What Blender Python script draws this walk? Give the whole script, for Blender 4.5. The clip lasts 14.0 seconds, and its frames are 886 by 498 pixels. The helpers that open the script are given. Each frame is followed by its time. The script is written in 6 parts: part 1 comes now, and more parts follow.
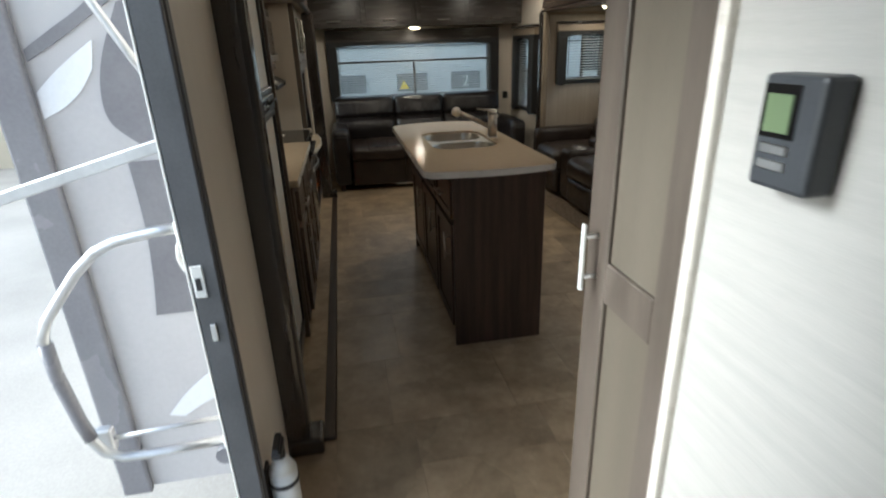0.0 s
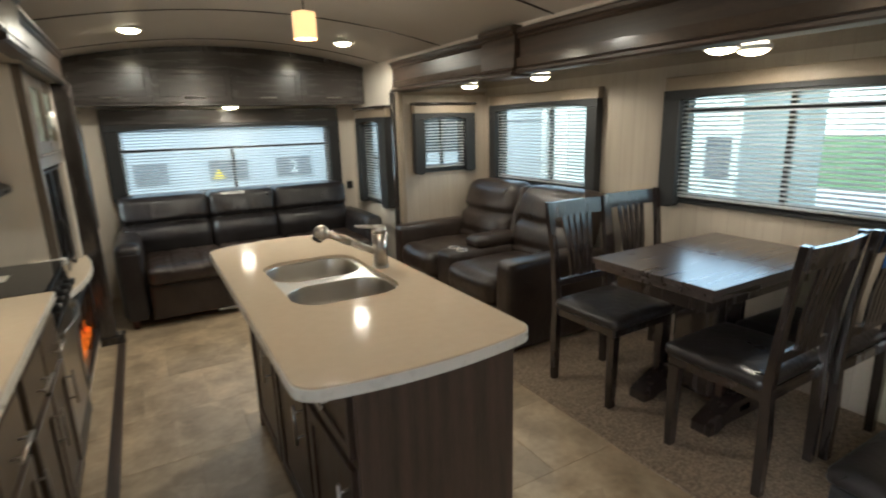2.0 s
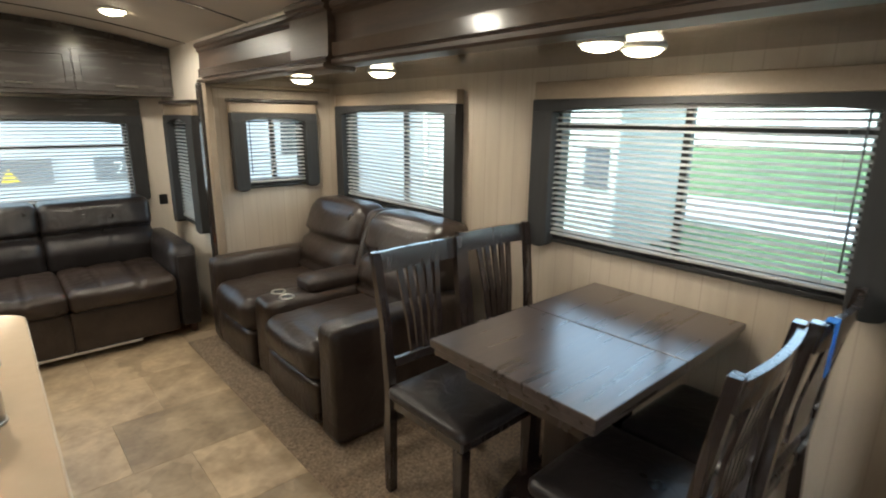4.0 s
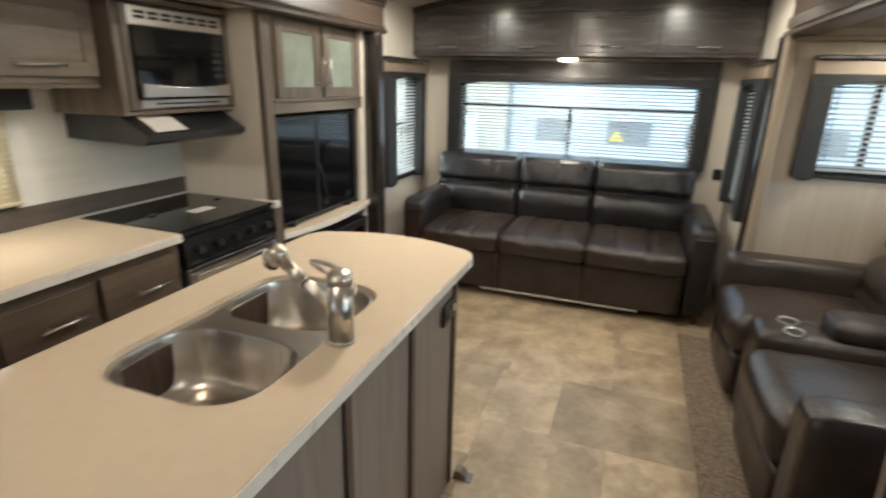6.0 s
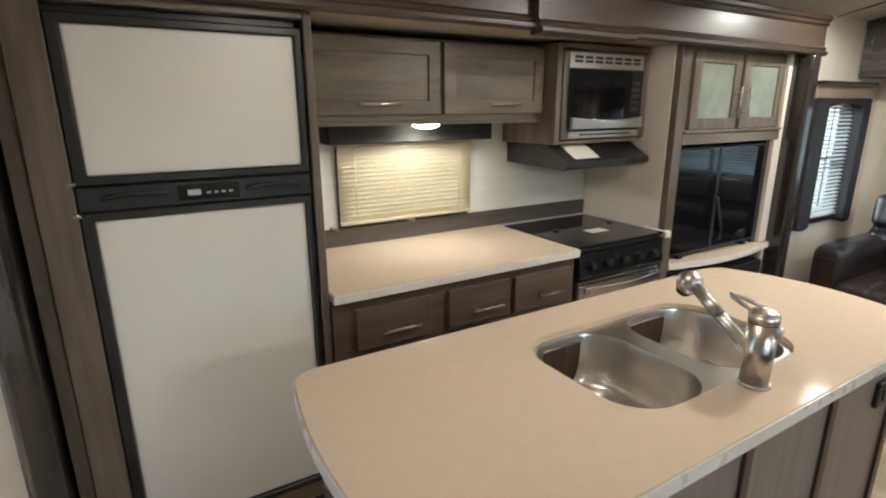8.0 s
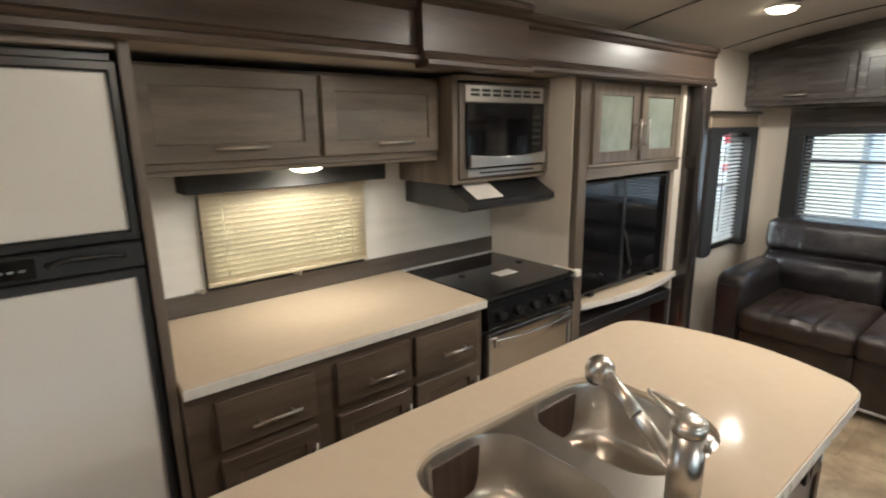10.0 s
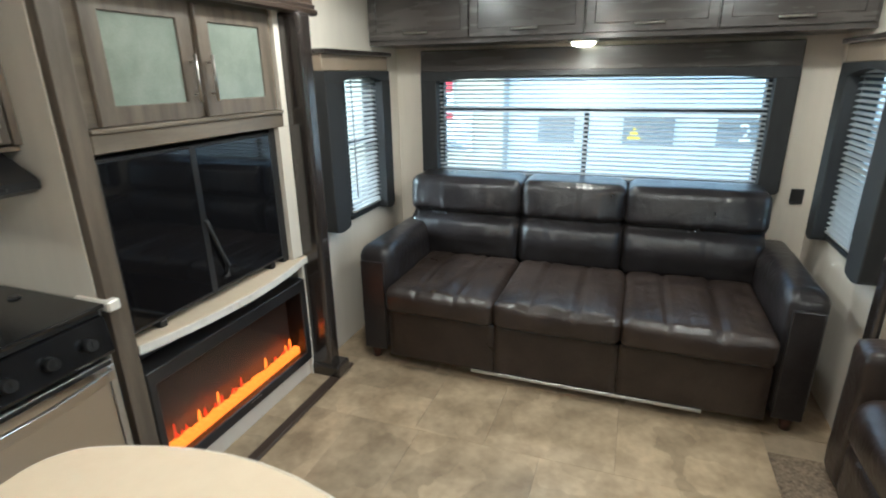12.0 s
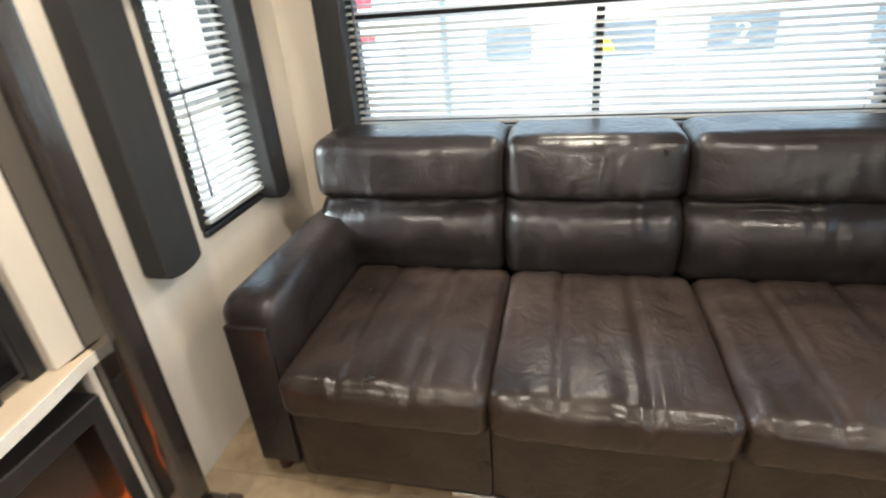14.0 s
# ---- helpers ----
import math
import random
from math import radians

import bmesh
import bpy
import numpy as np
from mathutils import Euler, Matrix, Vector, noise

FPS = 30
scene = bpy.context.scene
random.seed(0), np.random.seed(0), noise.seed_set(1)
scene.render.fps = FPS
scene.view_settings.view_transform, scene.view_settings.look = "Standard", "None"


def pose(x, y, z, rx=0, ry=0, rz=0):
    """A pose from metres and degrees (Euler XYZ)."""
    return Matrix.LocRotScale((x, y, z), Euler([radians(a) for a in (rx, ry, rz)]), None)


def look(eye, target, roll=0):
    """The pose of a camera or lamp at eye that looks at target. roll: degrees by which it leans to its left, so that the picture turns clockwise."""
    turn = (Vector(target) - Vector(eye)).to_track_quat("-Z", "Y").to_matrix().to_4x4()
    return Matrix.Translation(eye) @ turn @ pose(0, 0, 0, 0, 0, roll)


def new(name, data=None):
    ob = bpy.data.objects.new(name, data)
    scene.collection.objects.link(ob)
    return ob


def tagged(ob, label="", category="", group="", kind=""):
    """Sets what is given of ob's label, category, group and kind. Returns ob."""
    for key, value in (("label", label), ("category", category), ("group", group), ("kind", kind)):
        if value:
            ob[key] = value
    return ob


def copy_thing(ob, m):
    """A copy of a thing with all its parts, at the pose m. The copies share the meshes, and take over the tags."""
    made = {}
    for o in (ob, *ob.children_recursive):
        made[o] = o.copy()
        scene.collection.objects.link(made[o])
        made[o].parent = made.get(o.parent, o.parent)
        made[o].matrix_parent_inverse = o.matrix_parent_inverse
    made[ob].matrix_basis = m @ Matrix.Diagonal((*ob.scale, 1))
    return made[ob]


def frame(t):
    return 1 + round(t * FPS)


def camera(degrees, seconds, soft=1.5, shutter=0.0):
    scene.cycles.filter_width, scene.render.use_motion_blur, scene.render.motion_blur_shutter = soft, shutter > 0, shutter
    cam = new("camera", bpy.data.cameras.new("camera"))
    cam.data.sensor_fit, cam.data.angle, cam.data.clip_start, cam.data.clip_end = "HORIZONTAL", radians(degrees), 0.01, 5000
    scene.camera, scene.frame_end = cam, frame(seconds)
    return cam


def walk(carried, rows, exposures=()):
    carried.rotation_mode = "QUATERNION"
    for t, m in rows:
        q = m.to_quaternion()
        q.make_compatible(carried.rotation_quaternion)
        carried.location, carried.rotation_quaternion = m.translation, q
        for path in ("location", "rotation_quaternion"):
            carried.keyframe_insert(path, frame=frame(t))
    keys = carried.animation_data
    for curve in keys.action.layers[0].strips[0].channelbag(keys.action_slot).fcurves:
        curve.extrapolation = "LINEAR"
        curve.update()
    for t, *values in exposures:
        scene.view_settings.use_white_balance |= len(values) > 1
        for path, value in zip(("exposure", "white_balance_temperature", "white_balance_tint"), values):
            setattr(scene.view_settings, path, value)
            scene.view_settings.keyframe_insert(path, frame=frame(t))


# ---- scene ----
cam = camera(81.0, 14.0, soft=2.0, shutter=0.3)
PATH = [
    (0, (1.012, 1.244, 1.426), (1.337, 3.077, 0.696), -1.9),
    (0.5, (0.984, 1.584, 1.433), (1.314, 3.471, 0.858), -2.1),
    (0.8, (0.976, 1.807, 1.448), (1.35, 3.704, 0.935), -2.1),
    (1, (0.981, 1.907, 1.449), (1.372, 3.805, 0.952), -2.7),
    (1.5, (1.043, 2.22, 1.459), (1.621, 4.077, 0.995), -2.3),
    (2, (1.124, 2.474, 1.44), (2.088, 4.162, 0.967), -1.6),
    (2.5, (1.254, 2.687, 1.436), (2.548, 4.131, 0.945), -0.8),
    (2.7, (1.289, 2.728, 1.449), (2.7, 4.055, 0.95), -0.7),
    (4.8, (2.303, 3.176, 1.5), (3.219, 4.895, 1.045), 1.2),
    (5, (2.34, 3.224, 1.476), (3.079, 5.025, 1.018), 0.8),
    (5.5, (2.387, 3.41, 1.459), (2.487, 5.338, 0.939), 1.5),
    (6, (2.41, 3.388, 1.45), (1.766, 5.179, 0.833), 1.4),
    (6.5, (2.532, 3.327, 1.422), (1.397, 4.831, 0.749), 1.3),
    (7, (2.546, 3.276, 1.439), (1.072, 4.448, 0.766), 0.1),
    (7.2, (2.505, 3.236, 1.445), (0.924, 4.277, 0.798), 0.6),
    (9.3, (2.259, 3.233, 1.496), (0.592, 4.257, 1.081), -0.3),
    (9.5, (2.233, 3.292, 1.51), (0.606, 4.369, 1.07), -0.4),
    (10, (2.194, 3.494, 1.521), (0.687, 4.729, 1.07), -0.9),
    (10.5, (2.058, 3.67, 1.502), (0.772, 5.128, 1.032), -1.0),
    (11, (1.991, 3.927, 1.502), (0.999, 5.592, 1.009), -1.2),
    (11.5, (2.138, 4.222, 1.488), (1.35, 5.976, 0.94), -1.3),
    (12, (2.174, 4.524, 1.478), (1.517, 6.302, 0.84), -0.9),
    (12.5, (2.123, 4.868, 1.423), (1.394, 6.583, 0.696), -1.8),
    (13, (2.054, 5.166, 1.447), (1.282, 6.816, 0.622), -1.9),
    (13.5, (1.935, 5.459, 1.376), (1.239, 7.125, 0.516), -2.9),
    (14, (1.775, 5.75, 1.343), (1.341, 7.485, 0.448), -4.6),
]
EXPOSURES = [(0.0, 1.42, 5600, 2), (0.5, 1.45, 5500, 5), (1.0, 1.95, 5400, 0), (1.5, 2.25, 5500, 0), (2.5, 2.78, 5600, 0), (5.0, 2.85, 5800, 3), (6.5, 2.98, 5300, 2), (7.2, 2.98, 5200, 2), (9.5, 2.88, 5500, 5), (10.5, 2.8, 5400, 4), (11.0, 2.93, 4900, -3), (11.9, 3.0, 4900, -3), (12.5, 3.05, 5200, 1), (13.2, 3.15, 5400, 2), (14.0, 3.5, 5700, 5)]
walk(cam, [(t, look(eye, target, roll)) for t, eye, target, roll in PATH], EXPOSURES)

# ---- world and light ----
world = bpy.data.worlds.new("World")
scene.world = world
world.use_nodes = True
sky = world.node_tree.nodes.new("ShaderNodeTexSky")
sky.sky_type, sky.sun_disc = "NISHITA", False
sky.sun_elevation, sky.sun_rotation, sky.air_density, sky.dust_density = radians(30), radians(263), 1.0, 3.0
back = world.node_tree.nodes["Background"]
back.inputs["Strength"].default_value = 0.15
haze = world.node_tree.nodes.new("ShaderNodeHueSaturation")
haze.inputs["Saturation"].default_value = 0.55
world.node_tree.links.new(sky.outputs[0], haze.inputs["Color"])
world.node_tree.links.new(haze.outputs[0], back.inputs[0])
sun = new("sun", bpy.data.lights.new("sun", "SUN"))
sun.data.energy, sun.data.angle, sun.data.color = 1.3, radians(22), (1.0, 0.95, 0.88)
sun.rotation_euler = (radians(60), 0, radians(-97))


def lamp(name, x, y, z, watts, radius=0.05, colour=(1.0, 0.83, 0.64)):
    """A warm bulb's light just under its diffuser, shining downwards."""
    ob = new(name, bpy.data.lights.new(name, "SPOT"))
    ob.data.energy, ob.data.color, ob.data.shadow_soft_size = watts, colour, radius
    ob.data.spot_size, ob.data.spot_blend = radians(176), 0.35
    ob.location = (x, y, z)
    return ob


# ---- materials ----
def nodes_of(name):
    m = bpy.data.materials.new(name)
    m.use_nodes = True
    return m, m.node_tree.nodes, m.node_tree.links, m.node_tree.nodes["Principled BSDF"]


def surface(name, a, b, rough, metal=0.0, scale=6.0, stretch=(1, 1, 1), fine=90.0, bump=0.05, coat=0.0, vary=0.0, spread=0.35, rvar=0.12, spec=0.5, coat_rough=0.12):
    """A painted, wooden, stone, cloth or metal surface: two colours mixed by coarse and fine grain, with relief."""
    m, n, l, p = nodes_of(name)
    co, mp = n.new("ShaderNodeTexCoord"), n.new("ShaderNodeMapping")
    mp.inputs["Scale"].default_value = stretch
    l.new(co.outputs["Object"], mp.inputs["Vector"])
    big, small = n.new("ShaderNodeTexNoise"), n.new("ShaderNodeTexNoise")
    big.inputs["Scale"].default_value, big.inputs["Detail"].default_value = scale, 5
    small.inputs["Scale"].default_value, small.inputs["Detail"].default_value = fine, 3
    info = n.new("ShaderNodeObjectInfo")
    shift = n.new("ShaderNodeVectorMath")
    shift.operation = "MULTIPLY_ADD"
    shift.inputs[1].default_value = (7, 11, 5)
    l.new(info.outputs["Random"], shift.inputs[0])
    l.new(mp.outputs[0], shift.inputs[2])
    for t in (big, small):
        l.new(shift.outputs[0], t.inputs["Vector"])
    mixed = n.new("ShaderNodeMath")
    mixed.operation = "MULTIPLY_ADD"
    mixed.inputs[1].default_value = 0.35
    l.new(small.outputs[0], mixed.inputs[0])
    l.new(big.outputs[0], mixed.inputs[2])
    ramp = n.new("ShaderNodeValToRGB")
    ramp.color_ramp.elements[0].position, ramp.color_ramp.elements[1].position = 0.675 - spread / 2, 0.675 + spread / 2
    ramp.color_ramp.elements[0].color, ramp.color_ramp.elements[1].color = (*a, 1), (*b, 1)
    l.new(mixed.outputs[0], ramp.inputs[0])
    colour = ramp.outputs[0]
    if vary:
        tone = n.new("ShaderNodeMapRange")
        tone.inputs["To Min"].default_value, tone.inputs["To Max"].default_value = 1 - vary, 1 + vary
        l.new(info.outputs["Random"], tone.inputs["Value"])
        hsv = n.new("ShaderNodeHueSaturation")
        l.new(tone.outputs[0], hsv.inputs["Value"])
        l.new(colour, hsv.inputs["Color"])
        colour = hsv.outputs[0]
    l.new(colour, p.inputs["Base Color"])
    rr = n.new("ShaderNodeMapRange")
    rr.inputs["To Min"].default_value, rr.inputs["To Max"].default_value = max(rough - rvar, 0.02), min(rough + rvar, 1)
    l.new(big.outputs[0], rr.inputs["Value"])
    l.new(rr.outputs[0], p.inputs["Roughness"])
    p.inputs["Metallic"].default_value = metal
    p.inputs["Coat Weight"].default_value = coat
    p.inputs["Coat Roughness"].default_value = coat_rough
    p.inputs["Specular IOR Level"].default_value = spec
    if bump:
        bp = n.new("ShaderNodeBump")
        bp.inputs["Strength"].default_value, bp.inputs["Distance"].default_value = bump, 0.004
        l.new(mixed.outputs[0], bp.inputs["Height"])
        l.new(bp.outputs[0], p.inputs["Normal"])
    return m


def glowing(name, colour, strength):
    m, n, l, p = nodes_of(name)
    p.inputs["Base Color"].default_value = (*colour, 1)
    p.inputs["Emission Color"].default_value = (*colour, 1)
    p.inputs["Emission Strength"].default_value = strength
    return m


def plain_glass(name, tint=(0.9, 0.95, 0.95), rough=0.0):
    m, n, l, p = nodes_of(name)
    n.remove(p)
    g, t, mix = n.new("ShaderNodeBsdfGlossy"), n.new("ShaderNodeBsdfTransparent"), n.new("ShaderNodeMixShader")
    lw, pw, f = n.new("ShaderNodeLayerWeight"), n.new("ShaderNodeMath"), n.new("ShaderNodeMapRange")
    lw.inputs["Blend"].default_value, pw.operation, pw.inputs[1].default_value = 0.5, "POWER", 5
    f.inputs["To Min"].default_value, f.inputs["To Max"].default_value = 0.03, 0.8
    l.new(lw.outputs["Facing"], pw.inputs[0])
    l.new(pw.outputs[0], f.inputs["Value"])
    g.inputs["Roughness"].default_value, t.inputs["Color"].default_value = rough + 0.02, (*tint, 1)
    l.new(f.outputs[0], mix.inputs[0])
    l.new(t.outputs[0], mix.inputs[1])
    l.new(g.outputs[0], mix.inputs[2])
    l.new(mix.outputs[0], n["Material Output"].inputs[0])
    return m


def leather(name, a, b):
    """Bonded leather: fine pebble grain, broad creases, and a worn sheen."""
    m = surface(name, a, b, 0.33, scale=7, fine=170, bump=0.22, coat=0.1, rvar=0.14, spec=0.4, coat_rough=0.2)
    n, l = m.node_tree.nodes, m.node_tree.links
    p = n["Principled BSDF"]
    co, vo, wr = n.new("ShaderNodeTexCoord"), n.new("ShaderNodeTexVoronoi"), n.new("ShaderNodeTexNoise")
    vo.inputs["Scale"].default_value = 260
    wr.inputs["Scale"].default_value, wr.inputs["Detail"].default_value, wr.inputs["Distortion"].default_value = 11, 5, 1.9
    for t in (vo, wr):
        l.new(co.outputs["Object"], t.inputs["Vector"])
    b1, b2 = n.new("ShaderNodeBump"), n.new("ShaderNodeBump")
    b1.inputs["Strength"].default_value, b1.inputs["Distance"].default_value = 0.15, 0.001
    b2.inputs["Strength"].default_value, b2.inputs["Distance"].default_value = 0.42, 0.011
    l.new(vo.outputs["Distance"], b1.inputs["Height"])
    l.new(wr.outputs[0], b2.inputs["Height"])
    l.new(b1.outputs[0], b2.inputs["Normal"])
    l.new(b2.outputs[0], p.inputs["Normal"])
    return m


def panelled(name, a, b, pitch, rough=0.55):
    """Printed wallboard with narrow vertical grooves every pitch metres, across whichever way the wall runs."""
    m = surface(name, a, b, rough, scale=3, stretch=(6, 6, 0.7), fine=60, bump=0.03)
    n, l = m.node_tree.nodes, m.node_tree.links
    p = n["Principled BSDF"]
    co, sep, add = n.new("ShaderNodeTexCoord"), n.new("ShaderNodeSeparateXYZ"), n.new("ShaderNodeMath")
    l.new(co.outputs["Object"], sep.inputs[0])
    l.new(sep.outputs[0], add.inputs[0])
    l.new(sep.outputs[1], add.inputs[1])
    mod, cmp_ = n.new("ShaderNodeMath"), n.new("ShaderNodeMath")
    mod.operation, mod.inputs[1].default_value = "PINGPONG", pitch / 2
    cmp_.operation, cmp_.inputs[1].default_value = "LESS_THAN", 0.0022
    l.new(add.outputs[0], mod.inputs[0])
    l.new(mod.outputs[0], cmp_.inputs[0])
    src = p.inputs["Base Color"].links[0].from_socket
    mix = n.new("ShaderNodeMix")
    mix.data_type = "RGBA"
    mix.inputs["B"].default_value = (*[c * 0.90 for c in a], 1)
    l.new(cmp_.outputs[0], mix.inputs["Factor"])
    l.new(src, mix.inputs["A"])
    l.new(mix.outputs["Result"], p.inputs["Base Color"])
    return m


WALL = panelled("beige_wallboard", (0.385, 0.325, 0.258), (0.435, 0.370, 0.298), 0.10)
WALL_WHITE = surface("off_white_kitchen_board", (0.66, 0.645, 0.61), (0.72, 0.705, 0.67), 0.55, scale=4, stretch=(1, 1, 6), fine=45, bump=0.04)
HALL_BOARD = surface("cream_linen_wallboard", (0.415, 0.402, 0.378), (0.465, 0.452, 0.424), 0.6, scale=4, stretch=(1, 1, 14), fine=45, bump=0.15)
WALL_SMOOTH = surface("beige_board", (0.46, 0.41, 0.35), (0.54, 0.48, 0.41), 0.5, scale=4, stretch=(5, 5, 0.8), fine=80, bump=0.03)
WALL_PALE = surface("pale_beige_board", (0.665, 0.60, 0.52), (0.70, 0.635, 0.55), 0.5, scale=4, stretch=(5, 5, 0.8), fine=80, bump=0.02)
CEILING = surface("ceiling_board", (0.50, 0.45, 0.39), (0.56, 0.51, 0.45), 0.6, scale=2, fine=160, bump=0.04)
ESPRESSO = surface("espresso_gloss_wood", (0.016, 0.013, 0.012), (0.036, 0.029, 0.026), 0.20, scale=4, stretch=(4, 4, 0.5), fine=60, bump=0.02, coat=0.8)
ESPRESSO_LONG = surface("espresso_gloss_moulding", (0.036, 0.025, 0.019), (0.080, 0.056, 0.042), 0.36, scale=4, stretch=(5, 0.4, 5), fine=60, bump=0.02, coat=0.1, spec=0.35, coat_rough=0.25)
SLIDE_CEILING = surface("brown_gloss_laminate", (0.050, 0.036, 0.027), (0.085, 0.062, 0.046), 0.16, scale=3, stretch=(4, 0.5, 1), fine=70, bump=0.0, coat=0.5, rvar=0.05)
# One kitchen wood: lighter above, darker on the base units, with light and shade painted in.
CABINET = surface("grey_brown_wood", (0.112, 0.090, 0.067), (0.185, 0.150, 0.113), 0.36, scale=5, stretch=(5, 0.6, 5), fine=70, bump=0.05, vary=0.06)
BASE_WOOD_SHADED = surface("shaded_base_wood", (0.072, 0.052, 0.038), (0.120, 0.089, 0.066), 0.38, scale=5, stretch=(5, 0.6, 5), fine=70, bump=0.05, vary=0.06)
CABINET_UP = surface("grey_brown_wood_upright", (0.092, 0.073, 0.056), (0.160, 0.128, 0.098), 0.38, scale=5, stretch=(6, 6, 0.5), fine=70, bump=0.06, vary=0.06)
# Taupe wood lightened further: daylight on the island's window side is in the colour.
ISLAND_SIDE_LIT = surface("window_lit_island_wood", (0.165, 0.134, 0.114), (0.245, 0.203, 0.175), 0.38, scale=5, stretch=(6, 6, 0.5), fine=70, bump=0.05, vary=0.04)
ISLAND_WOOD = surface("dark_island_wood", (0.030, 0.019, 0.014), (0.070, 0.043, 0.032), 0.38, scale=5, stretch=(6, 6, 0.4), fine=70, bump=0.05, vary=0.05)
REAR_WOOD = surface("dark_grey_wood", (0.050, 0.043, 0.039), (0.074, 0.063, 0.057), 0.26, scale=5, stretch=(0.6, 5, 5), fine=70, bump=0.02, coat=0.3)
COUNTER = surface("cream_solid_surface", (0.53, 0.435, 0.325), (0.57, 0.475, 0.36), 0.11, scale=30, fine=220, bump=0.0, rvar=0.01, spread=0.8, spec=0.016)
COUNTER_EDGE = surface("white_solid_surface", (0.66, 0.62, 0.56), (0.72, 0.68, 0.62), 0.3, scale=30, fine=220, bump=0.0, spread=1.2)
SPLASH = surface("grey_brown_backsplash", (0.085, 0.073, 0.064), (0.115, 0.100, 0.088), 0.22, scale=5, stretch=(5, 0.8, 5), fine=60, bump=0.01)
FRIDGE = surface("pale_grey_fridge_panel", (0.74, 0.72, 0.685), (0.79, 0.77, 0.73), 0.36, scale=2, fine=150, bump=0.01)
BLACK_TRIM = surface("black_plastic", (0.012, 0.012, 0.013), (0.024, 0.023, 0.024), 0.35, scale=8, fine=200, bump=0.04)
BLACK_PANEL = surface("glossy_black_panel", (0.007, 0.007, 0.008), (0.012, 0.012, 0.013), 0.13, scale=6, fine=120, bump=0.0, rvar=0.03)
BLACK_GLOSS = surface("black_glass", (0.006, 0.006, 0.007), (0.010, 0.010, 0.011), 0.06, scale=3, fine=50, bump=0.0, rvar=0.02, spec=0.5)
SCREEN = surface("television_screen", (0.004, 0.004, 0.005), (0.006, 0.006, 0.007), 0.04, scale=2, fine=40, bump=0.0, rvar=0.01, spec=0.6)
STEEL = surface("brushed_steel", (0.53, 0.50, 0.46), (0.60, 0.57, 0.53), 0.29, metal=1.0, scale=3, stretch=(1, 1, 1), fine=160, bump=0.0, rvar=0.03, spread=0.8)
CHROME = surface("satin_nickel", (0.52, 0.49, 0.45), (0.60, 0.57, 0.53), 0.30, metal=1.0, scale=8, fine=90, bump=0.0, rvar=0.01)
ALLOY = surface("bare_aluminium", (0.50, 0.51, 0.52), (0.62, 0.63, 0.64), 0.38, metal=1.0, scale=8, fine=90, bump=0.02)
LEATHER = leather("black_brown_leather", (0.013, 0.011, 0.0115), (0.026, 0.022, 0.022))
LEATHER_BROWN = leather("dark_brown_leather", (0.020, 0.0138, 0.0112), (0.038, 0.0265, 0.021))
FEET = surface("red_brown_foot", (0.05, 0.018, 0.012), (0.08, 0.03, 0.02), 0.35)
VALANCE = surface("charcoal_fabric", (0.013, 0.013, 0.014), (0.023, 0.023, 0.024), 0.7, scale=6, stretch=(6, 6, 1), fine=240, bump=0.12)
VALANCE_TOP = surface("tan_valance_board", (0.235, 0.182, 0.130), (0.295, 0.232, 0.170), 0.5, scale=4, fine=90)
FRAME = surface("black_window_frame", (0.012, 0.013, 0.014), (0.022, 0.022, 0.023), 0.4, fine=150)
SLAT = surface("white_blind_slat", (0.37, 0.375, 0.365), (0.43, 0.435, 0.425), 0.45, scale=5, fine=80, bump=0.0)
SLAT_CREAM = surface("cream_blind_slat", (0.58, 0.515, 0.375), (0.64, 0.57, 0.425), 0.45, scale=5, fine=80, bump=0.0)
for slat_mat, share in ((SLAT, 0.12), (SLAT_CREAM, 0.24)):
    sn, sl_ = slat_mat.node_tree.nodes, slat_mat.node_tree.links
    tr, mx = sn.new("ShaderNodeBsdfTranslucent"), sn.new("ShaderNodeMixShader")
    mx.inputs[0].default_value = share
    sl_.new(sn["Principled BSDF"].inputs["Base Color"].links[0].from_socket, tr.inputs["Color"])
    sl_.new(sn["Principled BSDF"].outputs[0], mx.inputs[1])
    sl_.new(tr.outputs[0], mx.inputs[2])
    sl_.new(mx.outputs[0], sn["Material Output"].inputs[0])
GLASS = plain_glass("window_glass")
FROST = surface("frosted_glass", (0.20, 0.225, 0.19), (0.27, 0.295, 0.255), 0.22, scale=9, fine=160, bump=0.25)
CARPET = surface("brown_carpet", (0.115, 0.082, 0.054), (0.31, 0.235, 0.165), 0.95, scale=85, fine=420, bump=0.8, spread=0.38)
TILE = surface("stone_print_vinyl", (0.240, 0.178, 0.112), (0.445, 0.345, 0.228), 0.40, scale=6.5, fine=30, bump=0.03, vary=0.18, spread=0.44)
GROUT = surface("vinyl_joint", (0.27, 0.205, 0.135), (0.34, 0.26, 0.175), 0.6, scale=20)
tn, tl = TILE.node_tree.nodes, TILE.node_tree.links
patch, warp, far_co = tn.new("ShaderNodeTexVoronoi"), tn.new("ShaderNodeTexNoise"), tn.new("ShaderNodeNewGeometry")
bend, tone_v, tone_h = tn.new("ShaderNodeVectorMath"), tn.new("ShaderNodeMapRange"), tn.new("ShaderNodeHueSaturation")
patch.inputs["Scale"].default_value, warp.inputs["Scale"].default_value, warp.inputs["Detail"].default_value = 6.5, 9.0, 4
bend.operation, bend.inputs[1].default_value = "MULTIPLY_ADD", (0.10, 0.10, 0.10)
tone_v.inputs["To Min"].default_value, tone_v.inputs["To Max"].default_value = 0.84, 1.16
tl.new(far_co.outputs["Position"], warp.inputs["Vector"])
tl.new(warp.outputs["Color"], bend.inputs[0])
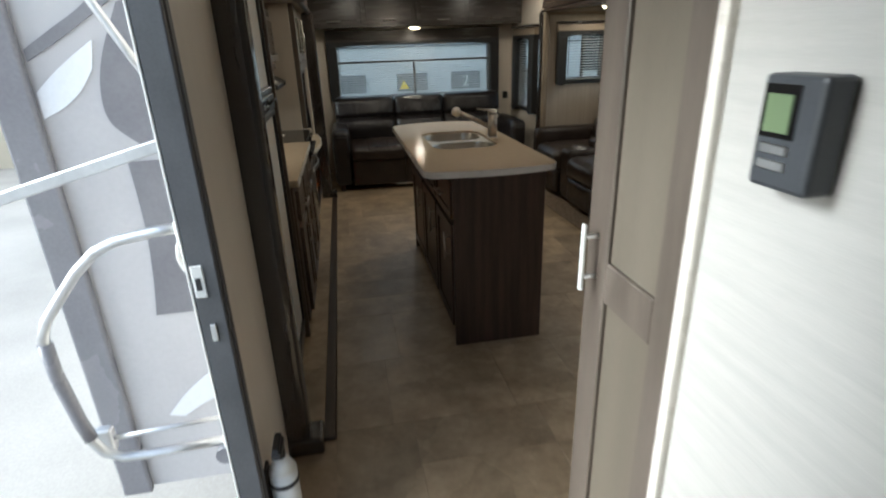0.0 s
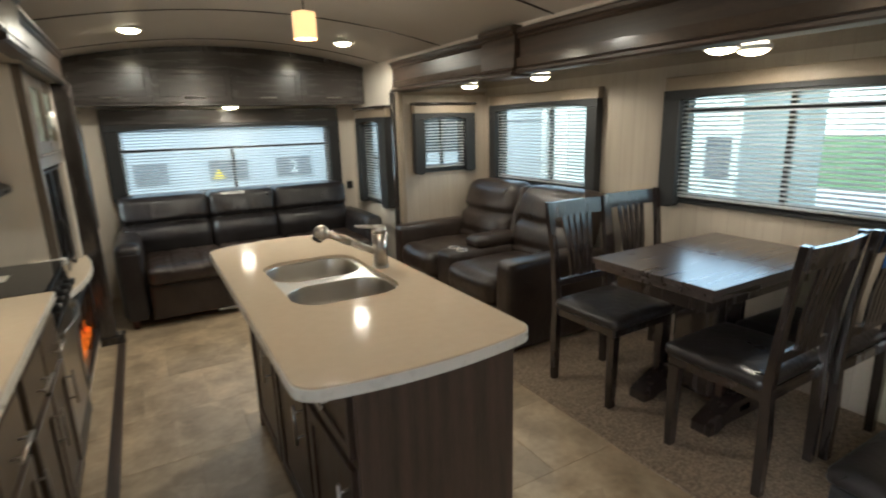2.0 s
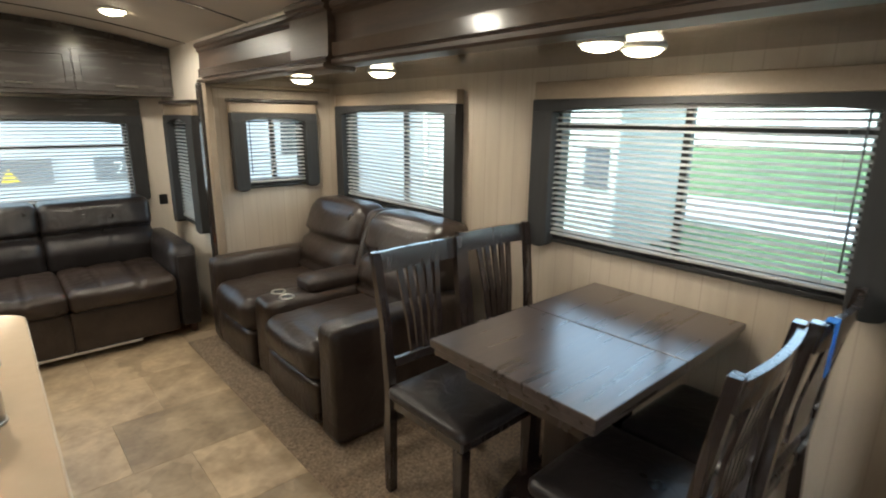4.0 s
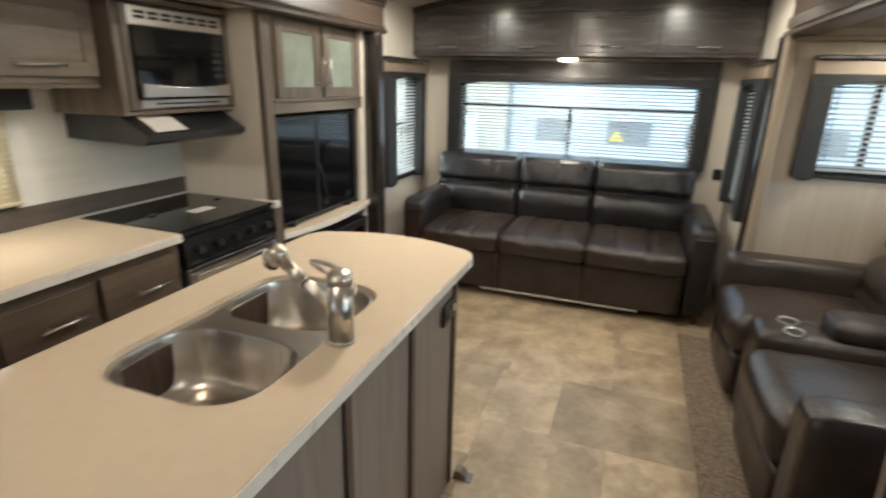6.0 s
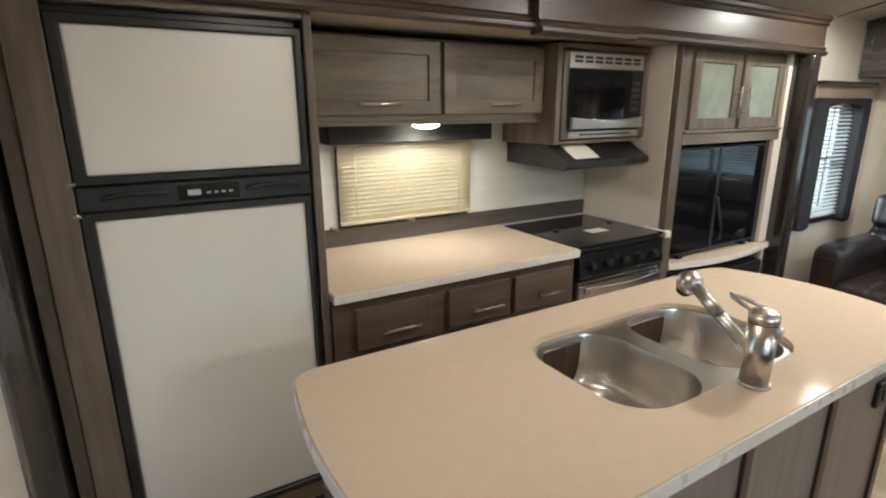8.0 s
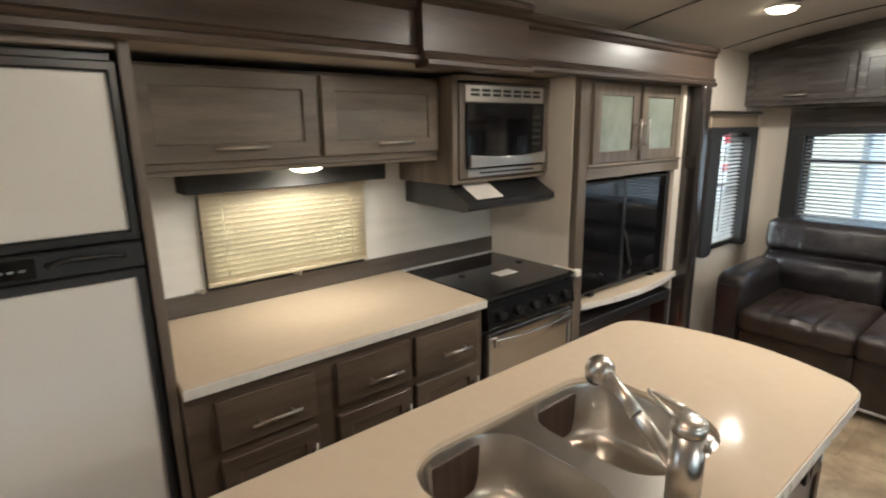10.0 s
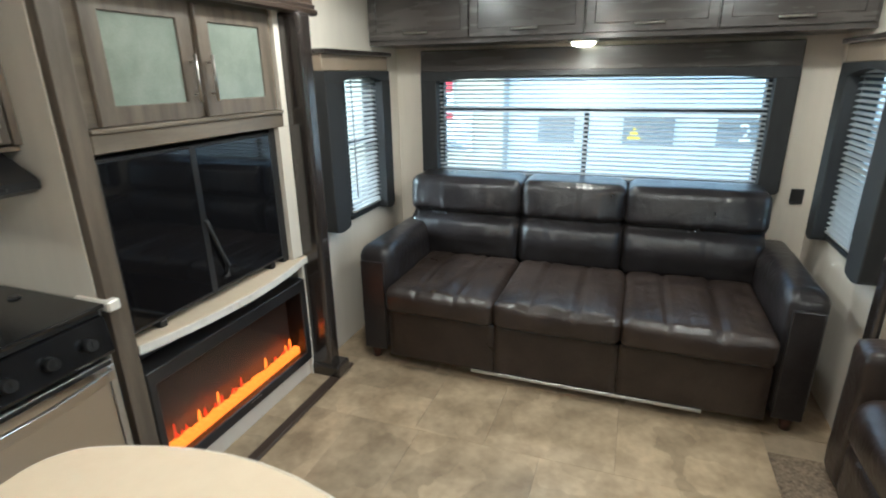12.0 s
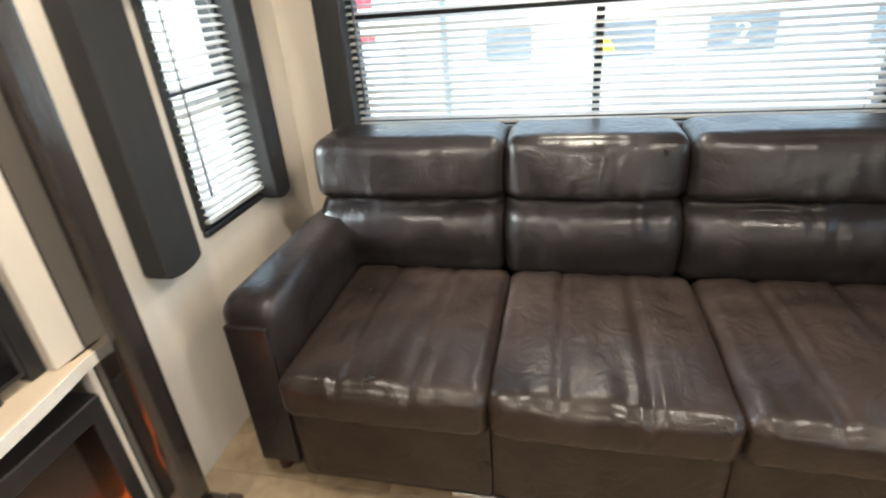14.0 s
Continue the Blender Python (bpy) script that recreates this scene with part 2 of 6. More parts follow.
tl.new(far_co.outputs["Position"], bend.inputs[2])
tl.new(bend.outputs[0], patch.inputs["Vector"])
tl.new(patch.outputs["Color"], tone_v.inputs["Value"])
tl.new(tone_v.outputs[0], tone_h.inputs["Value"])
tl.new(tn["Principled BSDF"].inputs["Base Color"].links[0].from_socket, tone_h.inputs["Color"])
tl.new(tone_h.outputs[0], tn["Principled BSDF"].inputs["Base Color"])
TABLE = surface("dark_table_wood", (0.026, 0.019, 0.017), (0.055, 0.040, 0.036), 0.30, scale=5, stretch=(0.5, 6, 6), fine=70, bump=0.06, coat=1.0, coat_rough=0.24)
CHAIR = surface("black_brown_chair_wood", (0.012, 0.008, 0.008), (0.026, 0.018, 0.016), 0.25, scale=5, stretch=(5, 5, 0.6), fine=70, bump=0.03, coat=0.8)
WHITE_PLASTIC = surface("white_plastic", (0.72, 0.72, 0.70), (0.78, 0.78, 0.76), 0.35, fine=120, bump=0.0)
JAMB = surface("dull_grey_door_frame", (0.07, 0.072, 0.078), (0.105, 0.107, 0.115), 0.4, scale=6, fine=150, bump=0.02)
TRIM_KIT = surface("grey_brown_painted_trim", (0.10, 0.085, 0.070), (0.15, 0.128, 0.107), 0.32, scale=5, fine=90, bump=0.02)
PAPER = surface("paper_label", (0.66, 0.62, 0.58), (0.76, 0.72, 0.68), 0.7, fine=120, bump=0.0)
PANTRY = surface("pale_taupe_wood", (0.086, 0.070, 0.057), (0.122, 0.101, 0.083), 0.42, scale=5, stretch=(6, 6, 0.5), fine=70, bump=0.04)
PANTRY_PANEL = surface("pale_taupe_panel", (0.112, 0.096, 0.074), (0.136, 0.117, 0.091), 0.42, scale=4, stretch=(4, 4, 0.6), fine=70, bump=0.03)
SHELL = surface("pale_grey_fibreglass", (0.42, 0.42, 0.44), (0.48, 0.48, 0.50), 0.2, scale=1.2, fine=60, bump=0.0)
DECAL = surface("charcoal_decal", (0.16, 0.16, 0.18), (0.22, 0.22, 0.24), 0.25, scale=3)
TAPE = surface("blue_masking_tape", (0.02, 0.14, 0.55), (0.03, 0.19, 0.65), 0.6, fine=160)
LIT = glowing("lit_diffuser", (1.0, 0.78, 0.48), 4.0)
LIT_SHADE = glowing("lit_pendant_shade", (0.85, 0.42, 0.17), 0.34)
FLAME = glowing("orange_flame", (1.0, 0.17, 0.008), 0.55)
EMBER = glowing("red_ember", (1.0, 0.06, 0.010), 0.14)
LCD = glowing("green_display", (0.13, 0.18, 0.09), 0.03)


# ---- mesh helpers ----
def box(bm, a, b, bevel=0.0, seg=1):
    lo, hi = [min(p, q) for p, q in zip(a, b)], [max(p, q) for p, q in zip(a, b)]
    m = Matrix.LocRotScale([(p + q) / 2 for p, q in zip(lo, hi)], None, [max(q - p, 1e-4) for p, q in zip(lo, hi)])
    made = bmesh.ops.create_cube(bm, size=1, matrix=m)["verts"]
    if bevel:
        edges = list({e for v in made for e in v.link_edges})
        bmesh.ops.bevel(bm, geom=edges, offset=bevel, segments=seg, profile=0.5, affect="EDGES", clamp_overlap=True)
    return bm


def rod(bm, a, b, r, r2=None, n=14):
    a, b = Vector(a), Vector(b)
    turn = (b - a).to_track_quat("Z", "Y").to_matrix().to_4x4()
    m = Matrix.Translation((a + b) / 2) @ turn
    made = bmesh.ops.create_cone(bm, cap_ends=True, segments=n, radius1=r, radius2=r if r2 is None else r2, depth=(b - a).length, matrix=m)
    for f in {f for v in made["verts"] for f in v.link_faces}:
        f.smooth = len(f.verts) == 4
    return bm


def tube(bm, points, r, n=10):
    """A bent round bar through the points."""
    pts = [Vector(p) for p in points]
    rings = []
    for i, p in enumerate(pts):
        way = (pts[min(i + 1, len(pts) - 1)] - pts[max(i - 1, 0)]).normalized()
        side = way.cross(Vector((0.13, 0.31, 0.94))).normalized()
        up = side.cross(way)
        rings.append([bm.verts.new(p + r * (math.cos(2 * math.pi * k / n) * side + math.sin(2 * math.pi * k / n) * up)) for k in range(n)])
    for u, v in zip(rings, rings[1:]):
        for k in range(n):
            bm.faces.new((u[k], u[(k + 1) % n], v[(k + 1) % n], v[k])).smooth = True
    bm.faces.new(rings[0][::-1])
    bm.faces.new(rings[-1])
    bmesh.ops.recalc_face_normals(bm, faces=bm.faces)
    return bm


def prism(bm, outline, put, lo, hi, bevel=0.0):
    """A slab with the outline (u, v), from lo to hi along its third way; put(u, v, w) gives the place."""
    a = [bm.verts.new(put(u, v, lo)) for u, v in outline]
    b = [bm.verts.new(put(u, v, hi)) for u, v in outline]
    faces = [bm.faces.new(a), bm.faces.new(b[::-1])]
    k = len(a)
    for i in range(k):
        faces.append(bm.faces.new((a[i], b[i], b[(i + 1) % k], a[(i + 1) % k])))
    bmesh.ops.recalc_face_normals(bm, faces=faces)
    if bevel:
        edges = list({e for f in faces[:2] for e in f.edges})
        bmesh.ops.bevel(bm, geom=edges, offset=bevel, segments=2, profile=0.5, affect="EDGES", clamp_overlap=True)
    return bm


def cushion(bm, a, b, r, puff=(0, 0, 0), cuts=9, crease=0.0, seed=0.0):
    """A padded block: rounded by r, swollen by puff metres along each way, slightly creased."""
    lo, hi = Vector([min(p, q) for p, q in zip(a, b)]), Vector([max(p, q) for p, q in zip(a, b)])
    c, h = (lo + hi) / 2, (hi - lo) / 2
    made = bmesh.ops.create_cube(bm, size=2)["verts"]
    before = set(bm.verts) - set(made)
    edges = list({e for v in made for e in v.link_edges})
    bmesh.ops.subdivide_edges(bm, edges=edges, cuts=cuts, use_grid_fill=True)
    mine = [v for v in bm.verts if v not in before]
    for v in mine:
        u = v.co.copy()
        p = Vector([u[i] * h[i] for i in range(3)])
        core = Vector([max(-(h[i] - r), min(h[i] - r, p[i])) for i in range(3)])
        d = p - core
        p = core + d.normalized() * min(d.length, r) if d.length > 1e-6 else p
        for i in range(3):
            j, k = (i + 1) % 3, (i + 2) % 3
            p[i] += puff[i] * u[i] * (1 - u[j] ** 2) * (1 - u[k] ** 2)
        if crease:
            q = (p + c) * 7 + Vector((seed, seed, seed))
            p += Vector((noise.noise(q), noise.noise(q + Vector((9, 0, 0))), noise.noise(q + Vector((0, 9, 0))))) * crease
        v.co = p + c
    for f in {f for v in mine for f in v.link_faces}:
        f.smooth = True
    return bm


def fresh():
    return bmesh.new()


def mesh_of(name, bm, material):
    """The bmesh as a mesh round its own middle, and that middle."""
    pts = [v.co for v in bm.verts]
    mid = Vector([(min(p[i] for p in pts) + max(p[i] for p in pts)) / 2 for i in range(3)])
    bmesh.ops.translate(bm, verts=bm.verts, vec=-mid)
    me = bpy.data.meshes.new(name)
    bm.to_mesh(me)
    bm.free()
    me.materials.append(material)
    return me, mid


ROOTS = {}


def place_under(ob, parent, mid):
    base = ROOTS[parent.name]
    ob.parent = parent
    ob.location = Vector(mid) - base
    ROOTS[ob.name] = Vector(mid)


def part(name, bm, material, parent, label=""):
    me, mid = mesh_of(name, bm, material)
    ob = new(name, me)
    place_under(ob, parent, mid)
    return tagged(ob, label)


def thing(name, at, label, category, group="", kind=""):
    """An empty at a thing's base, for its parts."""
    ob = new(name)
    ob.empty_display_size = 0.1
    ob.location = at
    ROOTS[ob.name] = Vector(at)
    return tagged(ob, label, category, group, kind)


def solid(name, bm, material, label, category, group="", kind=""):
    """A thing of one mesh."""
    me, mid = mesh_of(name, bm, material)
    ob = new(name, me)
    ob.location = mid
    ROOTS[ob.name] = mid
    return tagged(ob, label, category, group, kind)


def face_of(axis, pos, sign):
    """A map from (u along the wall, depth into the room, z) to the world, for a wall in the plane axis = pos."""
    if axis == "x":
        return lambda u, d, z: (pos + sign * d, u, z)
    return lambda u, d, z: (u, pos + sign * d, z)


def wall(name, P, u0, u1, z0, z1, thick, holes, material, label):
    """A wall behind the plane of P with openings (u0, u1, z0, z1) through it."""
    us = sorted({u0, u1, *[h[0] for h in holes], *[h[1] for h in holes]})
    zs = sorted({z0, z1, *[h[2] for h in holes], *[h[3] for h in holes]})
    bm = fresh()
    for ua, ub in zip(us, us[1:]):
        for za, zb in zip(zs, zs[1:]):
            um, zm = (ua + ub) / 2, (za + zb) / 2
            if not any(h[0] < um < h[1] and h[2] < zm < h[3] for h in holes):
                box(bm, P(ua, 0, za), P(ub, -thick, zb))
    bmesh.ops.remove_doubles(bm, verts=bm.verts, dist=1e-5)
    return solid(name, bm, material, label, "wall", kind="structure")


def rim_of(bm, P, outer, inner, d0, d1, bevel=0.0):
    """A rectangular frame in one piece: outer and inner (u0, u1, z0, z1), from depth d0 to d1."""
    def loop(r, d):
        return [bm.verts.new(P(u, d, z)) for u, z in ((r[0], r[2]), (r[1], r[2]), (r[1], r[3]), (r[0], r[3]))]
    a, b, c, d = loop(outer, d0), loop(outer, d1), loop(inner, d1), loop(inner, d0)
    faces = []
    for p, q in ((a, b), (b, c), (c, d), (d, a)):
        for i in range(4):
            j = (i + 1) % 4
            faces.append(bm.faces.new((p[i], p[j], q[j], q[i])))
    bmesh.ops.recalc_face_normals(bm, faces=faces)
    if bevel:
        edges = [e for e in {e for f in faces for e in f.edges} if e.calc_face_angle(0) > 0.5]
        bmesh.ops.bevel(bm, geom=edges, offset=bevel, segments=1, profile=0.5, affect="EDGES", clamp_overlap=True)
    return bm

# ---- setting ----
LX, RX, REAR, FRONT = 0.69, 3.09, 7.74, -0.6
KX, KZ = 0.15, 1.76
DX, DZ = 3.985, 1.735
D0, D1 = 2.952, 6.58


def ceiling_z(x):
    return 2.11 - 0.135 * ((x - 1.89) / 1.2) ** 2


left, right = face_of("x", LX, 1), face_of("x", RX, -1)
rear, front = face_of("y", REAR, -1), face_of("y", FRONT, 1)
kitchen_back, dinette_side = face_of("x", KX, 1), face_of("x", DX, -1)
dinette_far, dinette_near = face_of("y", D1, -1), face_of("y", D0, 1)

W_REAR = (0.985, 2.81, 0.87, 1.47)
W_LEFT, W_RIGHT = (7.03, 7.37, 0.735, 1.48), (6.98, 7.37, 0.735, 1.48)
W_SOFA, W_TABLE = (5.25, 6.37, 0.94, 1.555), (3.33, 4.515, 0.955, 1.565)
W_END, W_NEAR = (3.28, 3.71, 1.05, 1.50), (3.30, 3.73, 1.05, 1.50)
W_KITCHEN = (4.01, 4.68, 0.945, 1.29)

wall("wall_left", left, FRONT, REAR, -0.03, 2.06, 0.055, [(1.62, 2.42, -0.03, 1.93), (2.89, 6.68, -0.03, 1.762), W_LEFT], WALL_PALE, "beige wallboard side wall with the entrance opening")
wall("wall_right", right, FRONT, REAR, -0.03, 2.06, 0.055, [(2.90, 6.60, -0.03, 1.72), W_RIGHT], WALL_PALE, "beige wallboard side wall open to the slide-out")
wall("wall_rear", rear, LX - 0.055, RX + 0.055, -0.03, 2.1, 0.055, [W_REAR], WALL_PALE, "beige wallboard rear wall with a wide window")
wall("wall_front", front, LX - 0.055, RX + 0.055, -0.03, 2.1, 0.055, [], HALL_BOARD, "cream wallboard closing the hallway")
wall("wall_kitchen", kitchen_back, 2.90, 6.67, 0.0, KZ, 0.05, [W_KITCHEN], WALL_WHITE, "off-white kitchen wall with a small window")
wall("wall_dinette", dinette_side, D0 - 0.05, D1 + 0.05, -0.05, DZ, 0.05, [W_SOFA, W_TABLE], WALL, "beige grooved slide-out wall with two wide windows")
wall("wall_dinette_end", dinette_far, RX - 0.04, DX, -0.05, DZ, 0.05, [W_END], WALL, "beige grooved end wall with a small window")
wall("wall_dinette_near", dinette_near, RX + 0.045, DX, -0.05, DZ, 0.05, [W_NEAR], WALL, "beige grooved end wall beside the dining table")
wall("wall_kitchen_end", face_of("y", 2.94, 1), KX - 0.05, 0.70, -0.05, KZ, 0.05, [], SHELL, "pale grey fibreglass end of the kitchen slide-out")
wall("wall_kitchen_far", face_of("y", 6.64, -1), KX - 0.05, 0.70, -0.05, KZ, 0.05, [], WALL_SMOOTH, "beige end wall of the kitchen slide-out")

# closed hall side: bathroom partition and pantry block
wall("wall_partition", face_of("x", 1.505, -1), FRONT, 1.88, 0, 2.10, 0.05, [], HALL_BOARD, "cream linen-textured hallway partition")
wall("wall_partition_end", face_of("y", 2.27, 1), 1.56, RX, 0, 2.10, 0.05, [], WALL_SMOOTH, "beige partition facing the dining slide-out")

bm = fresh()
xs = [LX - 0.055 + (RX - LX + 0.11) * i / 20 for i in range(21)]
outline = [(x, ceiling_z(x)) for x in xs] + [(x, ceiling_z(x) + 0.05) for x in reversed(xs)]
prism(bm, outline, lambda u, v, w: (u, w, v), FRONT - 0.055, REAR + 0.055)
for f in bm.faces:
    f.smooth = False
solid("ceiling", bm, CEILING, "off-white arched ceiling board", "ceiling", kind="structure")
for i, y in enumerate((2.30, 3.50, 4.69, 5.88, 6.98)):
    bm = fresh()
    strip = [(x, ceiling_z(x) - 0.004) for x in xs] + [(x, ceiling_z(x) + 0.002) for x in reversed(xs)]
    prism(bm, strip, lambda u, v, w: (u, w, v), y - 0.008, y + 0.008)
    solid("trim_ceiling", bm, ESPRESSO, "thin dark seam strip across the ceiling", "trim", kind="structure")
bm = box(fresh(), (KX - 0.05, 2.89, KZ), (LX, 6.69, KZ + 0.05))
solid("ceiling_kitchen", bm, WALL_SMOOTH, "pale ceiling of the kitchen slide-out", "ceiling", kind="structure")
solid("ceiling_soffit", box(fresh(), (0.165, 2.96, 1.748), (0.764, 6.60, 1.758)), WALL_SMOOTH, "pale soffit above the kitchen cabinets", "ceiling", kind="structure")
bm = box(fresh(), (RX - 0.04, D0 - 0.05, DZ), (DX + 0.05, D1 + 0.05, DZ + 0.05))
solid("ceiling_dinette", bm, SLIDE_CEILING, "glossy dark brown slide-out ceiling", "ceiling", kind="structure")

floor = solid("floor", box(fresh(), (LX - 0.055, FRONT, -0.06), (RX, REAR + 0.05, -0.003)), GROUT, "stone-look vinyl tile floor", "floor", kind="structure")
floor_kitchen = solid("floor_kitchen", box(fresh(), (KX, 2.94, -0.05), (0.815, 6.62, 0.012)), GROUT, "stone-look vinyl slide-out floor", "floor", kind="structure")
solid("floor_carpet", box(fresh(), (2.80, 2.93, -0.03), (DX, 6.60, 0.006), 0.004), CARPET, "mottled brown carpet in the slide-out", "floor", kind="structure")
bm = fresh()
box(bm, (0.812, 2.92, -0.002), (0.862, 6.66, 0.016), 0.006)
solid("trim_floor", bm, ESPRESSO_LONG, "dark strip along the slide-out floor edge", "trim", kind="structure")


def fascia(name, x0, x1, y0, y1, z0, z1, sign, label):
    """A long glossy moulding over a slide-out opening, with stepped ribs along both edges."""
    bm = fresh()
    f = x1 if sign > 0 else x0
    b = x0 if sign > 0 else x1
    s = sign
    prof = [(b, z0), (f - s * 0.012, z0), (f, z0 + 0.008), (f, z0 + 0.022), (f - s * 0.016, z0 + 0.030), (f - s * 0.010, z0 + 0.042), (f - s * 0.024, z0 + 0.052),
            (f - s * 0.026, z1 - 0.060), (f - s * 0.010, z1 - 0.050), (f - s * 0.016, z1 - 0.036), (f - s * 0.002, z1 - 0.028), (f, z1 - 0.012), (f - s * 0.014, z1), (b, z1)]
    prism(bm, prof, lambda u, v, w: (u, w, v), y0, y1)
    return solid(name, bm, ESPRESSO_LONG, label, "trim", kind="structure")


fascia("trim_fascia_kitchen", 0.765, 0.80, 2.84, 4.56, 1.73, 1.945, 1, "glossy espresso moulding over the kitchen slide-out")
fascia("trim_fascia_kitchen", 0.765, 0.80, 5.06, 6.69, 1.73, 1.945, 1, "glossy espresso moulding over the kitchen slide-out")
fascia("trim_fascia_block", 0.765, 0.835, 4.56, 5.06, 1.715, 1.965, 1, "glossy espresso centre block of the moulding")
fascia("trim_fascia_dinette", 3.045, 3.16, 2.88, 4.95, 1.70, 1.945, -1, "glossy espresso moulding over the dining slide-out")
fascia("trim_fascia_dinette", 3.045, 3.16, 5.28, 6.66, 1.70, 1.945, -1, "glossy espresso moulding over the dining slide-out")
fascia("trim_fascia_block", 3.01, 3.16, 4.95, 5.28, 1.685, 1.962, -1, "glossy espresso centre block of the moulding")


def post(name, x0, x1, y0, y1, z1, label):
    """A glossy round-faced upright at the end of a slide-out, on a small foot."""
    ob = thing(name, ((x0 + x1) / 2, (y0 + y1) / 2, 0), label, "post", kind="structure")
    bm = fresh()
    box(bm, (x0, y0, 0.0), (x1, y1, z1), 0.022, 3)
    part("shaft", bm, ESPRESSO, ob)
    bm = fresh()
    box(bm, (x0 - 0.004, y0 - 0.014, 0), (x1 + 0.045, y1 + 0.014, 0.075), 0.012, 2)
    part("foot", bm, ESPRESSO, ob)
    return ob


post("post_kitchen", 0.655, 0.775, 2.865, 2.955, 1.74, "glossy espresso post at the slide-out end")
post("post_kitchen", 0.70, 0.822, 6.512, 6.600, 1.74, "glossy espresso post beside the fireplace")
post("post_dinette", 3.03, 3.13, 6.585, 6.675, 1.71, "glossy espresso post at the slide-out end")
post("post_dinette", 3.025, 3.13, 2.70, 2.965, 1.71, "glossy espresso post at the slide-out end")
bm = fresh()
box(bm, (3.05, 6.535, 0.0), (3.095, 6.582, 1.70), 0.006)
box(bm, (3.05, 6.535, 1.675), (3.93, 6.582, 1.70), 0.004)
solid("trim_slide_edge", bm, VALANCE_TOP, "pale beige edge trim of the slide-out end wall", "trim", kind="structure")


# ---- windows, blinds, valances ----
def window(name, P, hole, uprights=(), bars=(), label="", depth=0.055, low=0.034):
    u0, u1, z0, z1 = hole
    ob = thing(name, P((u0 + u1) / 2, 0, z0), label, "window", kind="structure")
    w = 0.022
    bm = rim_of(fresh(), P, (u0 - 0.012, u1 + 0.012, z0 - 0.012, z1 + 0.012), (u0 + w, u1 - w, z0 + w, z1 - w), -depth, 0.010, 0.003)
    part("window_frame", bm, FRAME, ob)
    if low:
        part("window_sill", box(fresh(), P(u0 - 0.012, 0.0005, z0 - low), P(u1 + 0.012, 0.022, z0 - 0.0125), 0.004), FRAME, ob)
    for u, za, zb in uprights:
        part("mullion", box(fresh(), P(u - 0.014, -0.012, za), P(u + 0.014, -0.045, zb), 0.003), FRAME, ob)
    for z in bars:
        part("transom", box(fresh(), P(u0 + w, -0.012, z - 0.011), P(u1 - w, -0.045, z + 0.011), 0.003), FRAME, ob)
    g = part("pane", box(fresh(), P(u0 + 0.01, -0.030, z0 + 0.01), P(u1 - 0.01, -0.034, z1 - 0.01)), GLASS, ob)
    g.visible_shadow = False
    return ob


WAND = surface("smoky_plastic_wand", (0.06, 0.06, 0.065), (0.10, 0.10, 0.105), 0.25, scale=6)


def blind(P, hole, pitch=0.0250, tilt=-20.0, material=None, label="", depth=0.020, low=0.0, wide=0.026):
    """A venetian blind: head rail, slats, bottom rail, ladder cords and a wand."""
    u0, u1, z0, z1 = hole
    mat_ = material or SLAT
    ob = thing("venetian_blind", P((u0 + u1) / 2, depth, z0), label, "blind", "venetian blinds")
    part("head_rail", box(fresh(), P(u0, depth - 0.013, z1 - 0.022), P(u1, depth + 0.013, z1), 0.003), mat_, ob)
    a = radians(tilt)
    half, up = wide / 2 * math.cos(a), wide / 2 * math.sin(a)
    bm = fresh()
    rows = []
    for k in range(4):
        s = k / 3 * 2 - 1
        rows.append((half * s, up * s + 0.0016 * (1 - s * s)))
    um = (u1 - u0) / 2 - 0.004
    sides = []
    for off in (0.0, -0.0009):
        sides.append([[bm.verts.new(Vector(P(e * um, d, z + off)) - Vector(P(0, 0, 0))) for e in (-1, 1)] for d, z in rows])
    top, bot = sides
    for k in range(3):
        bm.faces.new((top[k][0], top[k][1], top[k + 1][1], top[k + 1][0]))
        bm.faces.new((bot[k][0], bot[k + 1][0], bot[k + 1][1], bot[k][1]))
    for k in (0, 3):
        bm.faces.new((top[k][0], bot[k][0], bot[k][1], top[k][1]))
    bmesh.ops.recalc_face_normals(bm, faces=bm.faces)
    me = bpy.data.meshes.new("slat")
    bm.to_mesh(me)
    bm.free()
    me.materials.append(mat_)
    high, span = z1 - 0.034, z1 - z0 - low - 0.034 - 0.018 - pitch * 0.6
    count = round(span / pitch)
    for k in range(count + 1):
        sl = new("slat", me)
        place_under(sl, ob, P((u0 + u1) / 2, depth, high - span * k / count))
    part("bottom_rail", box(fresh(), P(u0 + 0.003, depth - 0.011, z0 + 0.004 + low), P(u1 - 0.003, depth + 0.011, z0 + 0.018 + low), 0.003), mat_, ob)
    for u in (u0 + 0.08, u1 - 0.08):
        part("cord", rod(fresh(), P(u, depth + 0.014, z0 + 0.02 + low), P(u, depth + 0.014, z1 - 0.01), 0.0009, n=5), mat_, ob)
    if tilt < 0:
        part("wand", rod(fresh(), P(u0 + 0.035, depth + 0.018, z0 + (z1 - z0) * 0.12), P(u0 + 0.035, depth + 0.018, z1 - 0.02), 0.0035, n=6), WAND, ob, "dark plastic tilt wand")
    return ob


